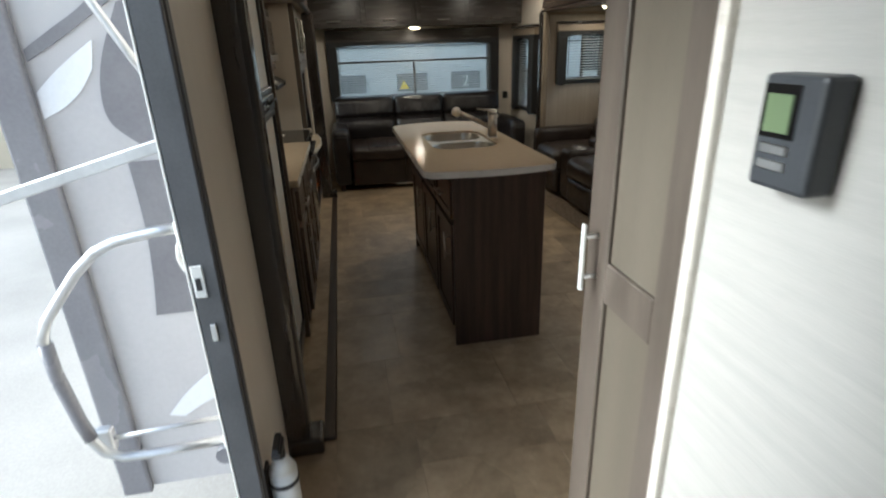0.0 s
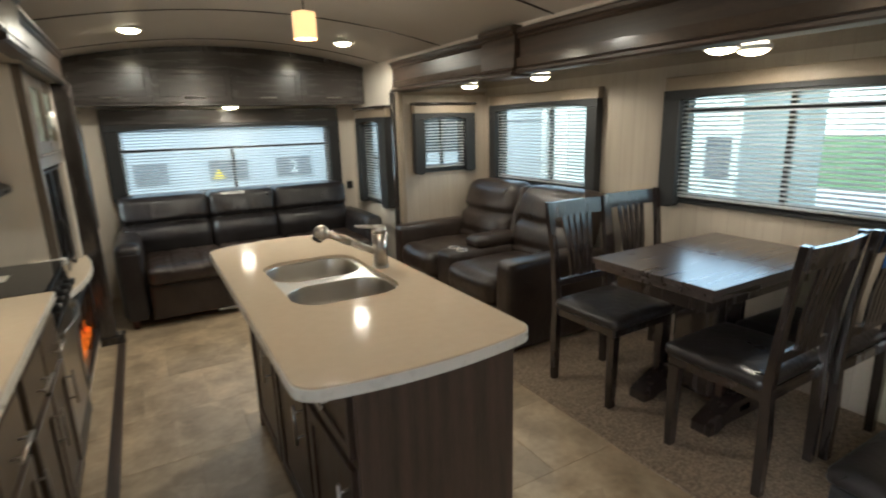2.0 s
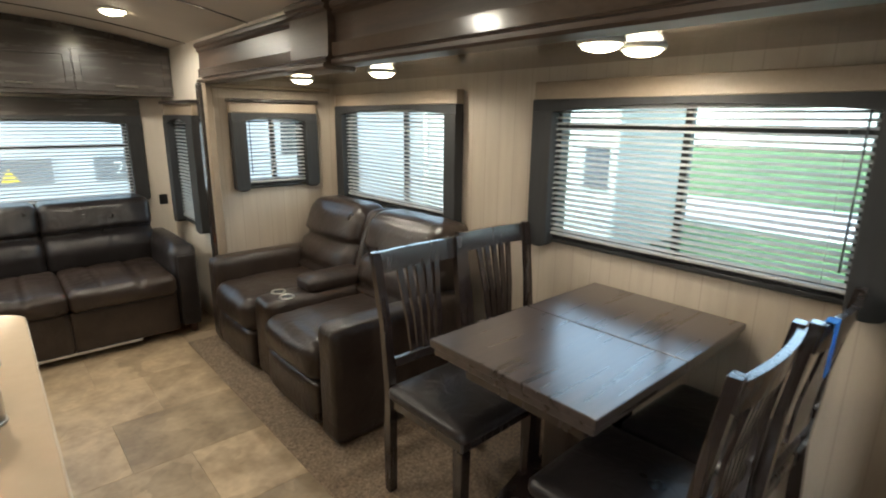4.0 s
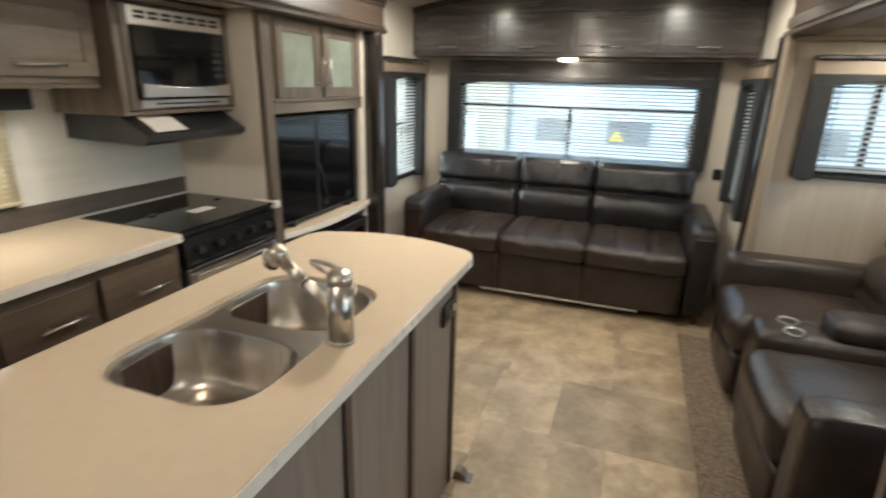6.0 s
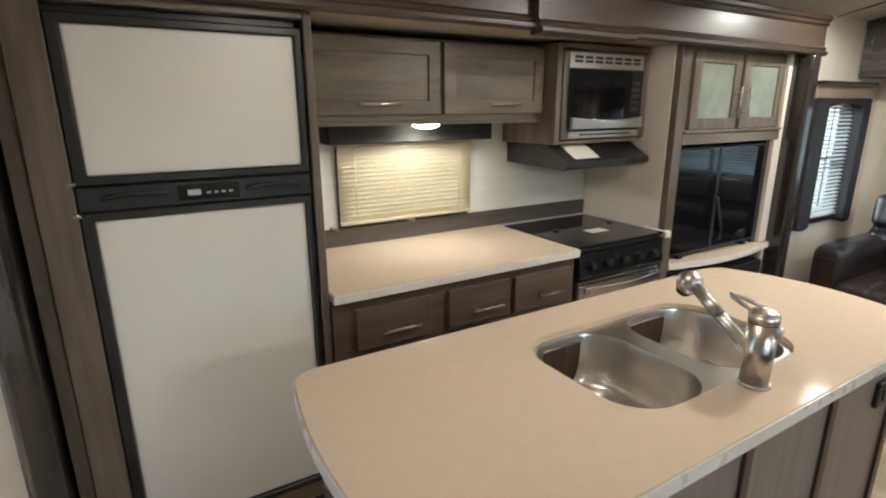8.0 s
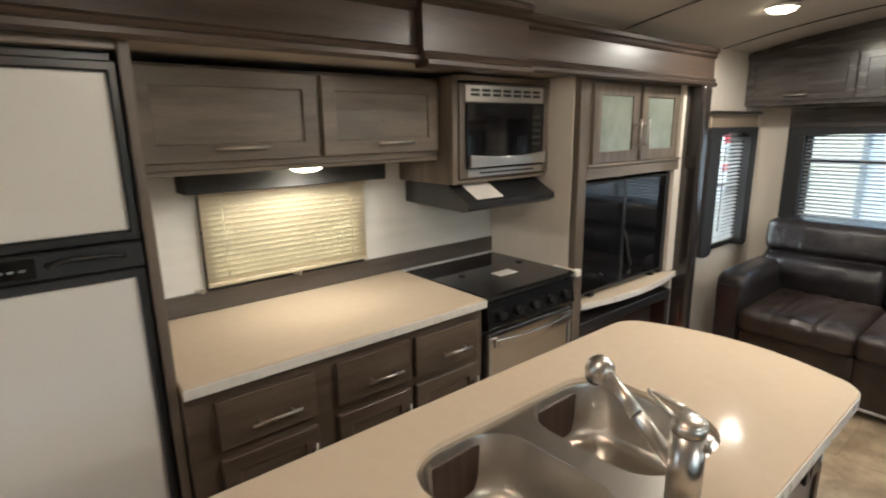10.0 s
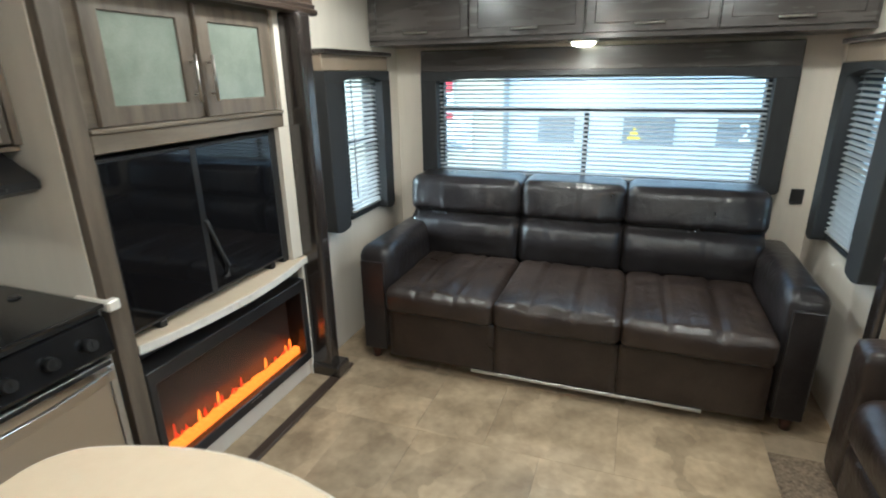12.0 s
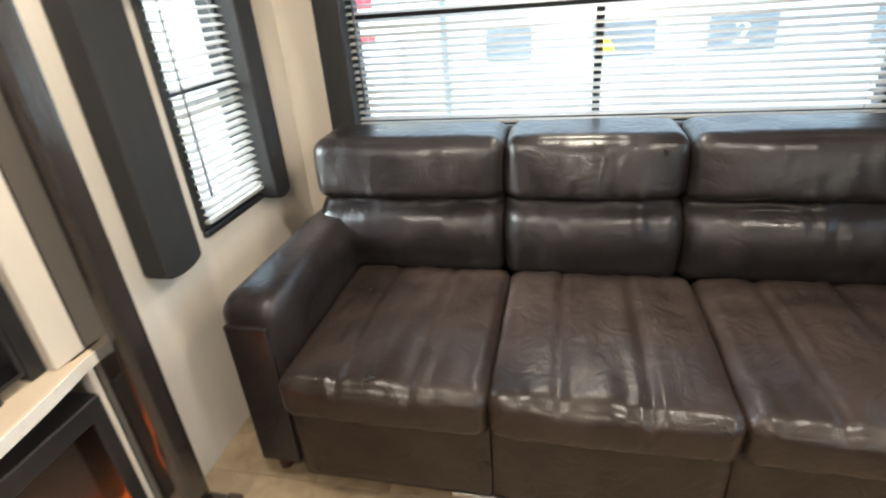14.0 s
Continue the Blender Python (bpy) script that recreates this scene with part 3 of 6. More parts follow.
def lambrequin(P, hole, leg=0.09, deep=0.075, top=0.10, drop=0.05, legs=(True, True), arch=0.03, label="charcoal padded window surround with an arched head", shelf=True, header=None):
    """A boxed window dressing: arched head board, padded side legs with rounded feet, thin cap above."""
    u0, u1, z0, z1 = hole
    wa, wb = leg if isinstance(leg, tuple) else (leg, leg)
    ob = thing("window_surround", P((u0 + u1) / 2, 0, z0 - drop), label, "valance", "window surrounds")
    bm = fresh()
    n = 14
    low = [(u0 - wa + (u1 - u0 + wa + wb) * i / n, 0) for i in range(n + 1)]
    line = []
    for u, _ in low:
        s = max(-1, min(1, (u - (u0 + u1) / 2) / ((u1 - u0) / 2)))
        line.append((u, z1 - arch + arch * (1 - s * s) - 0.004))
    prism(bm, [*line, (u1 + wb, z1 + 0.022), (u0 - wa, z1 + 0.022)], lambda u, v, w: P(u, w, v), 0.012, deep - 0.004)
    part("head", bm, VALANCE, ob)
    bm = fresh()
    box(bm, P(u0 - wa, 0.002, z1 + 0.022), P(u1 + wb, deep - 0.012, z1 + top), 0.004)
    part("header_board", bm, header or VALANCE_TOP, ob, "dark header board" if header else "tan header board")
    if shelf:
        part("cap", box(fresh(), P(u0 - wa - 0.01, 0.002, z1 + top), P(u1 + wb + 0.01, deep + 0.012, z1 + top + 0.022), 0.004), ESPRESSO, ob, "thin dark cap strip")
    for use, a, b in ((legs[0], u0 - wa, u0 + 0.004), (legs[1], u1 - 0.004, u1 + wb)):
        if use:
            c, r = (a + b) / 2, (b - a) / 2
            feet = [(a, z1 - arch)] + [(c - r * math.cos(t), z0 - drop + 0.025 - 0.025 * math.sin(t)) for t in [math.pi * i / 8 for i in range(9)]] + [(b, z1 - arch)]
            part("side_panel", prism(fresh(), feet, lambda u, v, w: P(u, w, v), 0.004, deep, 0.006), VALANCE, ob)
    return ob


zb = W_REAR[3] - 0.20
window("window_rear", rear, W_REAR, [(1.892, 0.87, zb)], [zb], "wide black-framed rear window")
window("window_left", left, W_LEFT, [], [1.12], "narrow black-framed side window")
window("window_right", right, W_RIGHT, [], [1.12], "narrow black-framed side window")
window("window_sofa", dinette_side, W_SOFA, [(5.725, 0.94, 1.555)], [], "wide black-framed slide-out window")
window("window_table", dinette_side, W_TABLE, [(3.925, 0.955, 1.565)], [1.47], "wide black-framed slide-out window")
window("window_end", dinette_far, W_END, [(3.495, 1.05, 1.5)], [], "small black-framed window")
window("window_near", dinette_near, W_NEAR, [(3.515, 1.05, 1.5)], [], "small black-framed window")
window("window_kitchen", kitchen_back, W_KITCHEN, [], [], "small kitchen window", low=0)
blind(rear, W_REAR, label="open white slat blind in the rear window")
blind(left, W_LEFT, label="open white slat blind in a narrow window")
blind(right, W_RIGHT, label="open white slat blind in a narrow window")
blind(dinette_side, W_SOFA, label="open white slat blind behind the recliner sofa")
blind(dinette_side, W_TABLE, label="open white slat blind beside the dining table")
blind(dinette_far, W_END, label="open white slat blind in a small window")
blind(dinette_near, W_NEAR, label="open white slat blind in a small window")
blind(kitchen_back, (3.995, 4.695, 0.945, 1.31), 0.0205, 62.0, SLAT_CREAM, "nearly closed cream slat blind over the worktop", 0.030, wide=0.0262)
lambrequin(rear, (0.985, 2.81, 0.87, 1.47), 0.10, 0.085, 0.145, 0.03, label="charcoal padded rear window surround", shelf=False, header=REAR_WOOD)
lambrequin(left, (6.90, 7.36, 0.735, 1.48), (0.145, 0.10), 0.080, 0.10, 0.045)
lambrequin(right, (6.90, 7.36, 0.735, 1.48), (0.145, 0.10), 0.080, 0.10, 0.045)
lambrequin(dinette_side, W_SOFA, 0.09, 0.07, 0.10, 0.05, shelf=False)
lambrequin(dinette_side, W_TABLE, 0.11, 0.07, 0.10, 0.06, shelf=False)
lambrequin(dinette_far, W_END, 0.09, 0.075, 0.09, 0.045)
lambrequin(dinette_near, W_NEAR, 0.09, 0.075, 0.09, 0.045)


# ---- lamps ----
def puck(x, y, z, label, watts, group="ceiling lights", r=0.062, category="light"):
    """A flat round lamp: trim ring and bulging lit diffuser."""
    ob = thing("ceiling_light", (x, y, z), label, category, group)
    part("trim_ring", rod(fresh(), (x, y, z - 0.012), (x, y, z), r + 0.010, r + 0.014, 28), WHITE_PLASTIC, ob)
    bm = fresh()
    bmesh.ops.create_uvsphere(bm, u_segments=24, v_segments=8, radius=r, matrix=Matrix.Translation((x, y, z - 0.012)) @ Matrix.Diagonal((1, 1, 0.36, 1)))
    bmesh.ops.delete(bm, geom=[v for v in bm.verts if v.co.z > z - 0.011], context="VERTS")
    for f in bm.faces:
        f.smooth = True
    part("diffuser", bm, LIT, ob, "lit warm white diffuser")
    lamp("ceiling_light_bulb", x, y, z - 0.045, watts)
    return ob


for x, y in ((1.18, 6.42), (2.60, 6.52), (1.80, 5.32)):
    puck(x, y, ceiling_z(x), "lit round flush ceiling light", 6)
for x, y in ((3.545, 6.20), (3.575, 5.36), (3.43, 3.97), (3.63, 3.94)):
    puck(x, y, DZ, "lit round light under the slide-out ceiling", 2.6, "slide-out lights")
puck(1.876, 7.46, 1.635, "lit round light under the rear cabinets", 2.2, "cabinet lights")
puck(0.36, 4.34, 1.405, "lit round light under the kitchen cabinets", 1.5, "cabinet lights")


def pendant(x, y):
    top = ceiling_z(x)
    ob = thing("pendant_lamp", (x, y, top), "pendant lamp with a lit amber cylinder shade", "lamp", "island pendants")
    part("canopy", rod(fresh(), (x, y, top - 0.02), (x, y, top), 0.05, 0.055, 24), CHROME, ob)
    part("cord", rod(fresh(), (x, y, 1.95), (x, y, top - 0.01), 0.004, n=8), BLACK_TRIM, ob)
    bm = fresh()
    n = 28
    for r, flip in ((0.052, False), (0.048, True)):
        a = [bm.verts.new((x + r * math.cos(2 * math.pi * k / n), y + r * math.sin(2 * math.pi * k / n), 1.832)) for k in range(n)]
        b = [bm.verts.new((v.co.x, v.co.y, 1.945)) for v in a]
        for k in range(n):
            f = (a[k], a[(k + 1) % n], b[(k + 1) % n], b[k])
            bm.faces.new(f[::-1] if flip else f).smooth = True
    part("shade", bm, LIT_SHADE, ob, "glowing amber glass shade")
    part("socket", rod(fresh(), (x, y, 1.925), (x, y, 1.955), 0.047, 0.02, 20), CHROME, ob)
    bulb = new("pendant_bulb", bpy.data.lights.new("pendant_bulb", "POINT"))
    bulb.data.energy, bulb.data.color, bulb.data.shadow_soft_size = 1.2, (1.0, 0.80, 0.58), 0.045
    bulb.location = (x, y, 1.795)


pendant(1.866, 4.994)
pendant(1.765, 3.775)


# ---- cabinet parts ----
def pull(P, u0, u1, z, d, parent, upright=False, z1=0.0):
    """A slim bar handle on two studs."""
    bm = fresh()
    if upright:
        rod(bm, P(u0, d + 0.026, z), P(u0, d + 0.026, z1), 0.0055, n=10)
        for q in (z + 0.025, z1 - 0.025):
            rod(bm, P(u0, d, q), P(u0, d + 0.026, q), 0.004, n=8)
    else:
        rod(bm, P(u0, d + 0.026, z), P(u1, d + 0.026, z), 0.0055, n=10)
        for q in (u0 + 0.025, u1 - 0.025):
            rod(bm, P(q, d, z), P(q, d + 0.026, z), 0.004, n=8)
    return part("handle", bm, CHROME, parent, "satin nickel bar handle")


def shaker(name, P, u0, u1, z0, z1, d, parent, wood, rail=0.05, infill=None, thick=0.018, sunk=0.008):
    """A framed door or drawer front standing on the plane at depth d, with a sunk middle panel."""
    bm = rim_of(fresh(), P, (u0, u1, z0, z1), (u0 + rail, u1 - rail, z0 + rail, z1 - rail), d, d + thick, 0.0025)
    door = part(name, bm, wood, parent)
    part("panel", box(fresh(), P(u0 + rail, d + 0.001, z0 + rail), P(u1 - rail, d + thick - sunk, z1 - rail)), infill or wood, door)
    return door


# ---- kitchen slide-out ----
K = face_of("x", 0.0, 1)
fridge = thing("refrigerator", (0.45, 3.41, 0.012), "two-door pale grey panelled refrigerator in a black frame", "refrigerator")
bm = fresh()
box(bm, (0.16, 3.02, 0.04), (0.668, 3.715, 1.715))
part("body", bm, BLACK_TRIM, fridge)
for z0, z1 in ((0.14, 1.165), (1.285, 1.665)):
    d = part("door", box(fresh(), (0.668, 3.125, z0), (0.700, 3.70, z1), 0.006, 2), FRIDGE, fridge, "pale grey door panel")
    bm = rim_of(fresh(), K, (3.095, 3.722, z0 - 0.024, z1 + 0.024), (3.125, 3.70, z0, z1), 0.668, 0.712, 0.004)
    part("door_frame", bm, BLACK_TRIM, d)
bm = fresh()
box(bm, (0.668, 3.095, 1.192), (0.716, 3.722, 1.258), 0.004)
band = part("control_panel", bm, BLACK_TRIM, fridge, "black control band between the doors")
part("display", box(fresh(), (0.716, 3.335, 1.203), (0.7185, 3.50, 1.248), 0.002), BLACK_GLOSS, band)
part("label_plate", box(fresh(), (0.7185, 3.36, 1.218), (0.7195, 3.395, 1.234)), ALLOY, band)
for i in range(4):
    part("button", box(fresh(), (0.7185, 3.41 + i * 0.02, 1.220), (0.7205, 3.422 + i * 0.02, 1.226), 0.001), ALLOY, band)
for y0, y1 in ((3.15, 3.31), (3.52, 3.68)):
    bm = fresh()
    tube(bm, [(0.716, y0, 1.226), (0.728, y0 + 0.03, 1.234), (0.730, (y0 + y1) / 2, 1.236), (0.728, y1 - 0.03, 1.234), (0.716, y1, 1.226)], 0.006)
    part("grip", bm, BLACK_TRIM, band)
for z in (1.178, 1.262):
    part("hinge", box(fresh(), (0.700, 3.080, z), (0.722, 3.100, z + 0.012), 0.002), CHROME, fridge, "small worn metal hinge")
part("kick_plate", box(fresh(), (0.66, 3.07, 0.045), (0.705, 3.722, 0.115), 0.004), CABINET, fridge)

fsur = thing("fridge_surround", (0.45, 3.4, 0.012), "grey-brown wood surround of the refrigerator", "cabinet")
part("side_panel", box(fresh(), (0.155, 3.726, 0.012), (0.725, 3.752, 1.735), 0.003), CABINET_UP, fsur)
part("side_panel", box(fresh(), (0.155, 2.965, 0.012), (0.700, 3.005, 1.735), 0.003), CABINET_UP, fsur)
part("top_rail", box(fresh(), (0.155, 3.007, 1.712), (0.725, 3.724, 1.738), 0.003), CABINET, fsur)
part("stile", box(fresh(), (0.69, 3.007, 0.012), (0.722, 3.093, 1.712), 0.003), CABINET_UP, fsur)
part("toe_board", box(fresh(), (0.62, 3.007, 0.012), (0.665, 3.724, 0.05), 0.002), BLACK_TRIM, fsur)

base = thing("base_cabinet", (0.45, 4.32, 0.012), "wooden base cabinet with three drawers, shade put into its colour", "cabinet")
# The darker wood tone here stands for the shade on the lower fronts.
part("body", box(fresh(), (0.16, 3.756, 0.09), (0.735, 4.888, 0.812), 0.002), BASE_WOOD_SHADED, base)
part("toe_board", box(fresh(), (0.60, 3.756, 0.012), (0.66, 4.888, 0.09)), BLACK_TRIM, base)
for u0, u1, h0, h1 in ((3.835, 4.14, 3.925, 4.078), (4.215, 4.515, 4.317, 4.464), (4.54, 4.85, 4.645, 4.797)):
    d = part("drawer_front", box(fresh(), K(u0, 0.736, 0.618), K(u1, 0.754, 0.775), 0.004, 2), BASE_WOOD_SHADED, base)
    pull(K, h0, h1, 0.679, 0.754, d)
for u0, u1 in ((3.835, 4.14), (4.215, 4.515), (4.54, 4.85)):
    d = shaker("door", K, u0, u1, 0.115, 0.585, 0.736, base, BASE_WOOD_SHADED, 0.05)
    pull(K, u1 - 0.025, 0, 0.40, 0.754, d, True, 0.54)
worktop = thing("kitchen_worktop", (0.45, 4.32, 0.812), "cream solid-surface worktop with a pale edge", "worktop")
part("slab", box(fresh(), (0.152, 3.754, 0.814), (0.765, 4.89, 0.850), 0.006, 2), COUNTER, worktop)
part("edge_band", box(fresh(), (0.7655, 3.754, 0.815), (0.7685, 4.89, 0.846), 0.001), COUNTER_EDGE, worktop, "white worktop edge")
splash = thing("backsplash", (0.16, 4.63, 0.85), "grey-brown laminate backsplash strip", "backsplash")
part("board", box(fresh(), (0.151, 3.754, 0.851), (0.165, 5.515, 0.932), 0.003), SPLASH, splash)
for y in (3.975, 4.36):
    br = thing("blind_bracket", (0.17, y, 0.933), "small chrome hold-down bracket under the blind", "bracket", "blind brackets")
    part("plate", box(fresh(), (0.1515, y - 0.018, 0.933), (0.172, y + 0.018, 0.944), 0.002), CHROME, br)
    part("pin", rod(fresh(), (0.172, y, 0.938), (0.190, y, 0.938), 0.005, n=10), CHROME, br)

upper = thing("wall_cabinet", (0.32, 4.32, 1.40), "grey-brown wall cabinet with two shaker doors", "cabinet", "wall cabinets")
part("body", box(fresh(), (0.155, 3.756, 1.408), (0.452, 4.90, 1.722), 0.002), CABINET, upper)
for u0, u1, a, b in ((3.775, 4.350, 3.984, 4.161), (4.368, 4.895, 4.586, 4.748)):
    d = shaker("door", K, u0, u1, 1.432, 1.712, 0.453, upper, CABINET, 0.055)
    pull(K, a, b, 1.473, 0.471, d)
part("light_rail", box(fresh(), (0.42, 3.756, 1.392), (0.452, 4.90, 1.407), 0.002), CABINET, upper)
wv = thing("window_cornice", (0.25, 4.3, 1.31), "dark cornice box over the kitchen window", "valance")
part("face_board", box(fresh(), (0.252, 3.935, 1.312), (0.270, 4.755, 1.392), 0.003), VALANCE, wv)
for y in (3.935, 4.741):
    part("end_board", box(fresh(), (0.152, y, 1.312), (0.2515, y + 0.014, 1.392), 0.002), VALANCE, wv)

mcab = thing("microwave_cabinet", (0.34, 5.2, 1.30), "grey-brown cabinet housing the microwave", "cabinet")
part("side_panel", box(fresh(), (0.155, 4.905, 1.29), (0.545, 4.935, 1.73), 0.002), CABINET_UP, mcab)
part("bottom_panel", box(fresh(), (0.155, 4.936, 1.29), (0.53, 5.515, 1.306), 0.002), CABINET, mcab)
part("top_rail", box(fresh(), (0.155, 4.936, 1.712), (0.545, 5.515, 1.735), 0.002), CABINET, mcab)
part("stile", box(fresh(), (0.155, 5.492, 1.307), (0.545, 5.515, 1.711), 0.002), CABINET_UP, mcab)
mic = thing("microwave_oven", (0.34, 5.2, 1.307), "stainless microwave oven with a black glass door", "microwave")
part("body", box(fresh(), (0.17, 4.94, 1.309), (0.535, 5.488, 1.709), 0.003), BLACK_TRIM, mic)
part("front_frame", box(fresh(), (0.5355, 4.942, 1.312), (0.548, 5.486, 1.706), 0.004), TRIM_KIT, mic, "grey-brown trim frame")
part("top_band", box(fresh(), (0.5482, 4.972, 1.629), (0.5525, 5.458, 1.697), 0.0015), STEEL, mic, "brushed steel vent band")
part("lower_band", box(fresh(), (0.5482, 4.985, 1.318), (0.5525, 5.458, 1.349), 0.0015), STEEL, mic, "brushed steel lower band")
for i in range(2):
    for j in range(7):
        part("vent_slot", box(fresh(), (0.5527, 5.0 + j * 0.064, 1.652 + i * 0.018), (0.5536, 5.05 + j * 0.064, 1.664 + i * 0.018)), BLACK_TRIM, mic)
door = part("door", box(fresh(), (0.5485, 4.972, 1.352), (0.562, 5.458, 1.625), 0.004), BLACK_GLOSS, mic, "black glass door")
part("window", box(fresh(), (0.5625, 5.05, 1.425), (0.564, 5.31, 1.59), 0.001), SCREEN, door)
bm = fresh()
prism(bm, [(4.980, 1.360)] + [(4.980 + 0.470 * i / 10, 1.412 - 0.014 * math.sin(math.pi * i / 10)) for i in range(11)] + [(5.450, 1.360)], lambda u, v, w: (w, u, v), 0.5625, 0.580, 0.002)
part("handle_bar", bm, STEEL, door, "curved steel handle")
for j in range(5):
    part("button", box(fresh(), (0.5625, 5.375, 1.44 + j * 0.03), (0.5635, 5.43, 1.455 + j * 0.03)), BLACK_TRIM, door)
part("lower_grille", box(fresh(), (0.5527, 5.05, 1.329), (0.5536, 5.40, 1.337)), BLACK_TRIM, mic)

hood = thing("range_hood", (0.38, 5.2, 1.18), "black sloped range hood with a paper label", "hood")
bm = fresh()
prism(bm, [(0.16, 1.285), (0.16, 1.185), (0.575, 1.175), (0.605, 1.190), (0.605, 1.215), (0.47, 1.288)], lambda u, v, w: (u, w, v), 4.935, 5.495)
part("canopy", bm, BLACK_TRIM, hood)
bm = fresh()
c0, c1 = Vector((0.604, 0, 1.2175)), Vector((0.472, 0, 1.2895))
nrm = Vector((0.479, 0, 0.878)) * 0.0015
vs = [bm.verts.new(p + nrm * k + Vector((0, y, 0))) for k in (0.5, 1.2) for p, y in ((c0 * 0.9 + c1 * 0.1, 5.0), (c0 * 0.9 + c1 * 0.1, 5.16), (c1 * 0.9 + c0 * 0.1, 5.16), (c1 * 0.9 + c0 * 0.1, 5.0))]
for q in ((4, 5, 6, 7), (3, 2, 1, 0), (0, 1, 5, 4), (1, 2, 6, 5), (2, 3, 7, 6), (3, 0, 4, 7)):
    bm.faces.new([vs[i] for i in q])
part("paper_label", bm, PAPER, hood, "white paper label")
for y in (5.33, 5.38):
    part("switch", box(fresh(), (0.605, y, 1.196), (0.611, y + 0.025, 1.209), 0.002), BLACK_TRIM, hood)

rng = thing("gas_range", (0.45, 5.2, 0.012), "black and stainless gas range with a glass lid", "range")
part("body", box(fresh(), (0.17, 4.905, 0.03), (0.70, 5.495, 0.815), 0.003), BLACK_TRIM, rng)
part("control_panel", prism(fresh(), [(0.7005, 0.690), (0.748, 0.695), (0.752, 0.705), (0.735, 0.812), (0.7005, 0.815)], lambda u, v, w: (u, w, v), 4.915, 5.49), BLACK_PANEL, rng)
lid = part("glass_lid", box(fresh(), (0.19, 4.90, 0.835), (0.738, 5.50, 0.848), 0.004, 2), BLACK_GLOSS, rng, "black glass cooktop lid")
part("burner_box", box(fresh(), (0.18, 4.91, 0.8155), (0.725, 5.49, 0.8345), 0.003), BLACK_TRIM, rng)
part("paper_label", box(fresh(), (0.50, 5.17, 0.8485), (0.57, 5.29, 0.8495)), PAPER, lid, "white paper label")
for y in (5.05, 5.44):
    part("bumper", rod(fresh(), (0.435, y, 0.8483), (0.435, y, 0.855), 0.019, 0.014, 18), BLACK_TRIM, lid, "black rubber bumper")
for i in range(5):
    y = 4.985 + i * 0.108
    k = part("knob", rod(fresh(), (0.743, y, 0.752), (0.772, y, 0.757), 0.020, 0.017, 18), BLACK_TRIM, rng)
    part("pointer", box(fresh(), (0.772, y - 0.003, 0.752), (0.776, y + 0.003, 0.772), 0.001), BLACK_TRIM, k)
od = part("oven_door", box(fresh(), (0.7005, 4.925, 0.16), (0.735, 5.485, 0.675), 0.008, 2), STEEL, rng, "brushed steel oven door")
bm = fresh()
arcs = [(4.945 + 0.52 * i / 12, 0.762 + 0.030 * math.sin(math.pi * i / 12)) for i in range(13)]
prism(bm, arcs + [(y, x - 0.012) for y, x in reversed(arcs)], lambda u, v, w: (v, u, w), 0.618, 0.654, 0.004)
for y in (4.975, 5.435):
    box(bm, (0.7355, y - 0.012, 0.626), (0.768, y + 0.012, 0.646), 0.003)
part("handle_bar", bm, STEEL, od, "curved steel handle")
part("door_rail", box(fresh(), (0.7352, 4.93, 0.658), (0.7395, 5.48, 0.672), 0.001), BLACK_TRIM, od, "dark strip along the door top")
for a, b in ((4.926, 4.948), (5.462, 5.484)):
    part("door_edge", box(fresh(), (0.7352, a, 0.165), (0.7420, b, 0.657), 0.003, 2), ALLOY, od, "bright upright edge of the door")
part("drawer", box(fresh(), (0.7005, 4.925, 0.035), (0.728, 5.485, 0.150), 0.006), BLACK_TRIM, rng)
bm = box(fresh(), (0.60, 5.503, 0.815), (0.748, 5.545, 0.850), 0.005)
solid("worktop_end_piece", bm, COUNTER_EDGE, "short white worktop end beside the range", "worktop")

# entertainment tower
tower = thing("media_cabinet", (0.43, 6.06, 0.012), "tall beige and grey-brown media cabinet", "cabinet")
part("side_panel", box(fresh(), (0.155, 5.518, 0.012), (0.684, 5.545, 1.745), 0.002), WALL_PALE, tower, "beige side panel")
part("stile", box(fresh(), (0.685, 5.519, 0.012), (0.722, 5.585, 1.745), 0.002), CABINET_UP, tower, "grey-brown edge stile")
part("stile", box(fresh(), (0.685, 6.436, 0.661), (0.718, 6.511, 1.2715), 0.002), WALL_PALE, tower, "beige stile")
part("stile", box(fresh(), (0.685, 6.475, 1.272), (0.718, 6.511, 1.745), 0.002), WALL_PALE, tower, "beige stile")
part("stile", box(fresh(), (0.685, 6.4935, 0.012), (0.718, 6.511, 0.621), 0.002), WALL_PALE, tower, "beige stile")
part("niche_back", box(fresh(), (0.40, 5.586, 0.60), (0.415, 6.584, 1.32)), BLACK_TRIM, tower)
part("niche_side", box(fresh(), (0.42, 6.396, 0.661), (0.695, 6.4355, 1.271), 0.002), BLACK_TRIM, tower)
part("cabinet_box", box(fresh(), (0.16, 5.587, 1.345), (0.700, 6.472, 1.742), 0.002), CABINET, tower)
part("lower_rail", box(fresh(), (0.685, 5.587, 1.272), (0.720, 6.474, 1.328), 0.003), CABINET, tower)
part("face_ledge", box(fresh(), (0.690, 5.587, 1.3285), (0.728, 6.474, 1.343), 0.003), CABINET, tower)
for u0, u1, hy in ((5.632, 6.022, 5.998), (6.050, 6.435, 6.078)):
    d = shaker("door", K, u0, u1, 1.345, 1.722, 0.7005, tower, CABINET_UP, 0.057, FROST)
    pull(K, hy, 0, 1.40, 0.7185, d, True, 1.555)
part("plinth", box(fresh(), (0.60, 5.587, 0.013), (0.70, 6.494, 0.110), 0.003), WALL_PALE, tower)

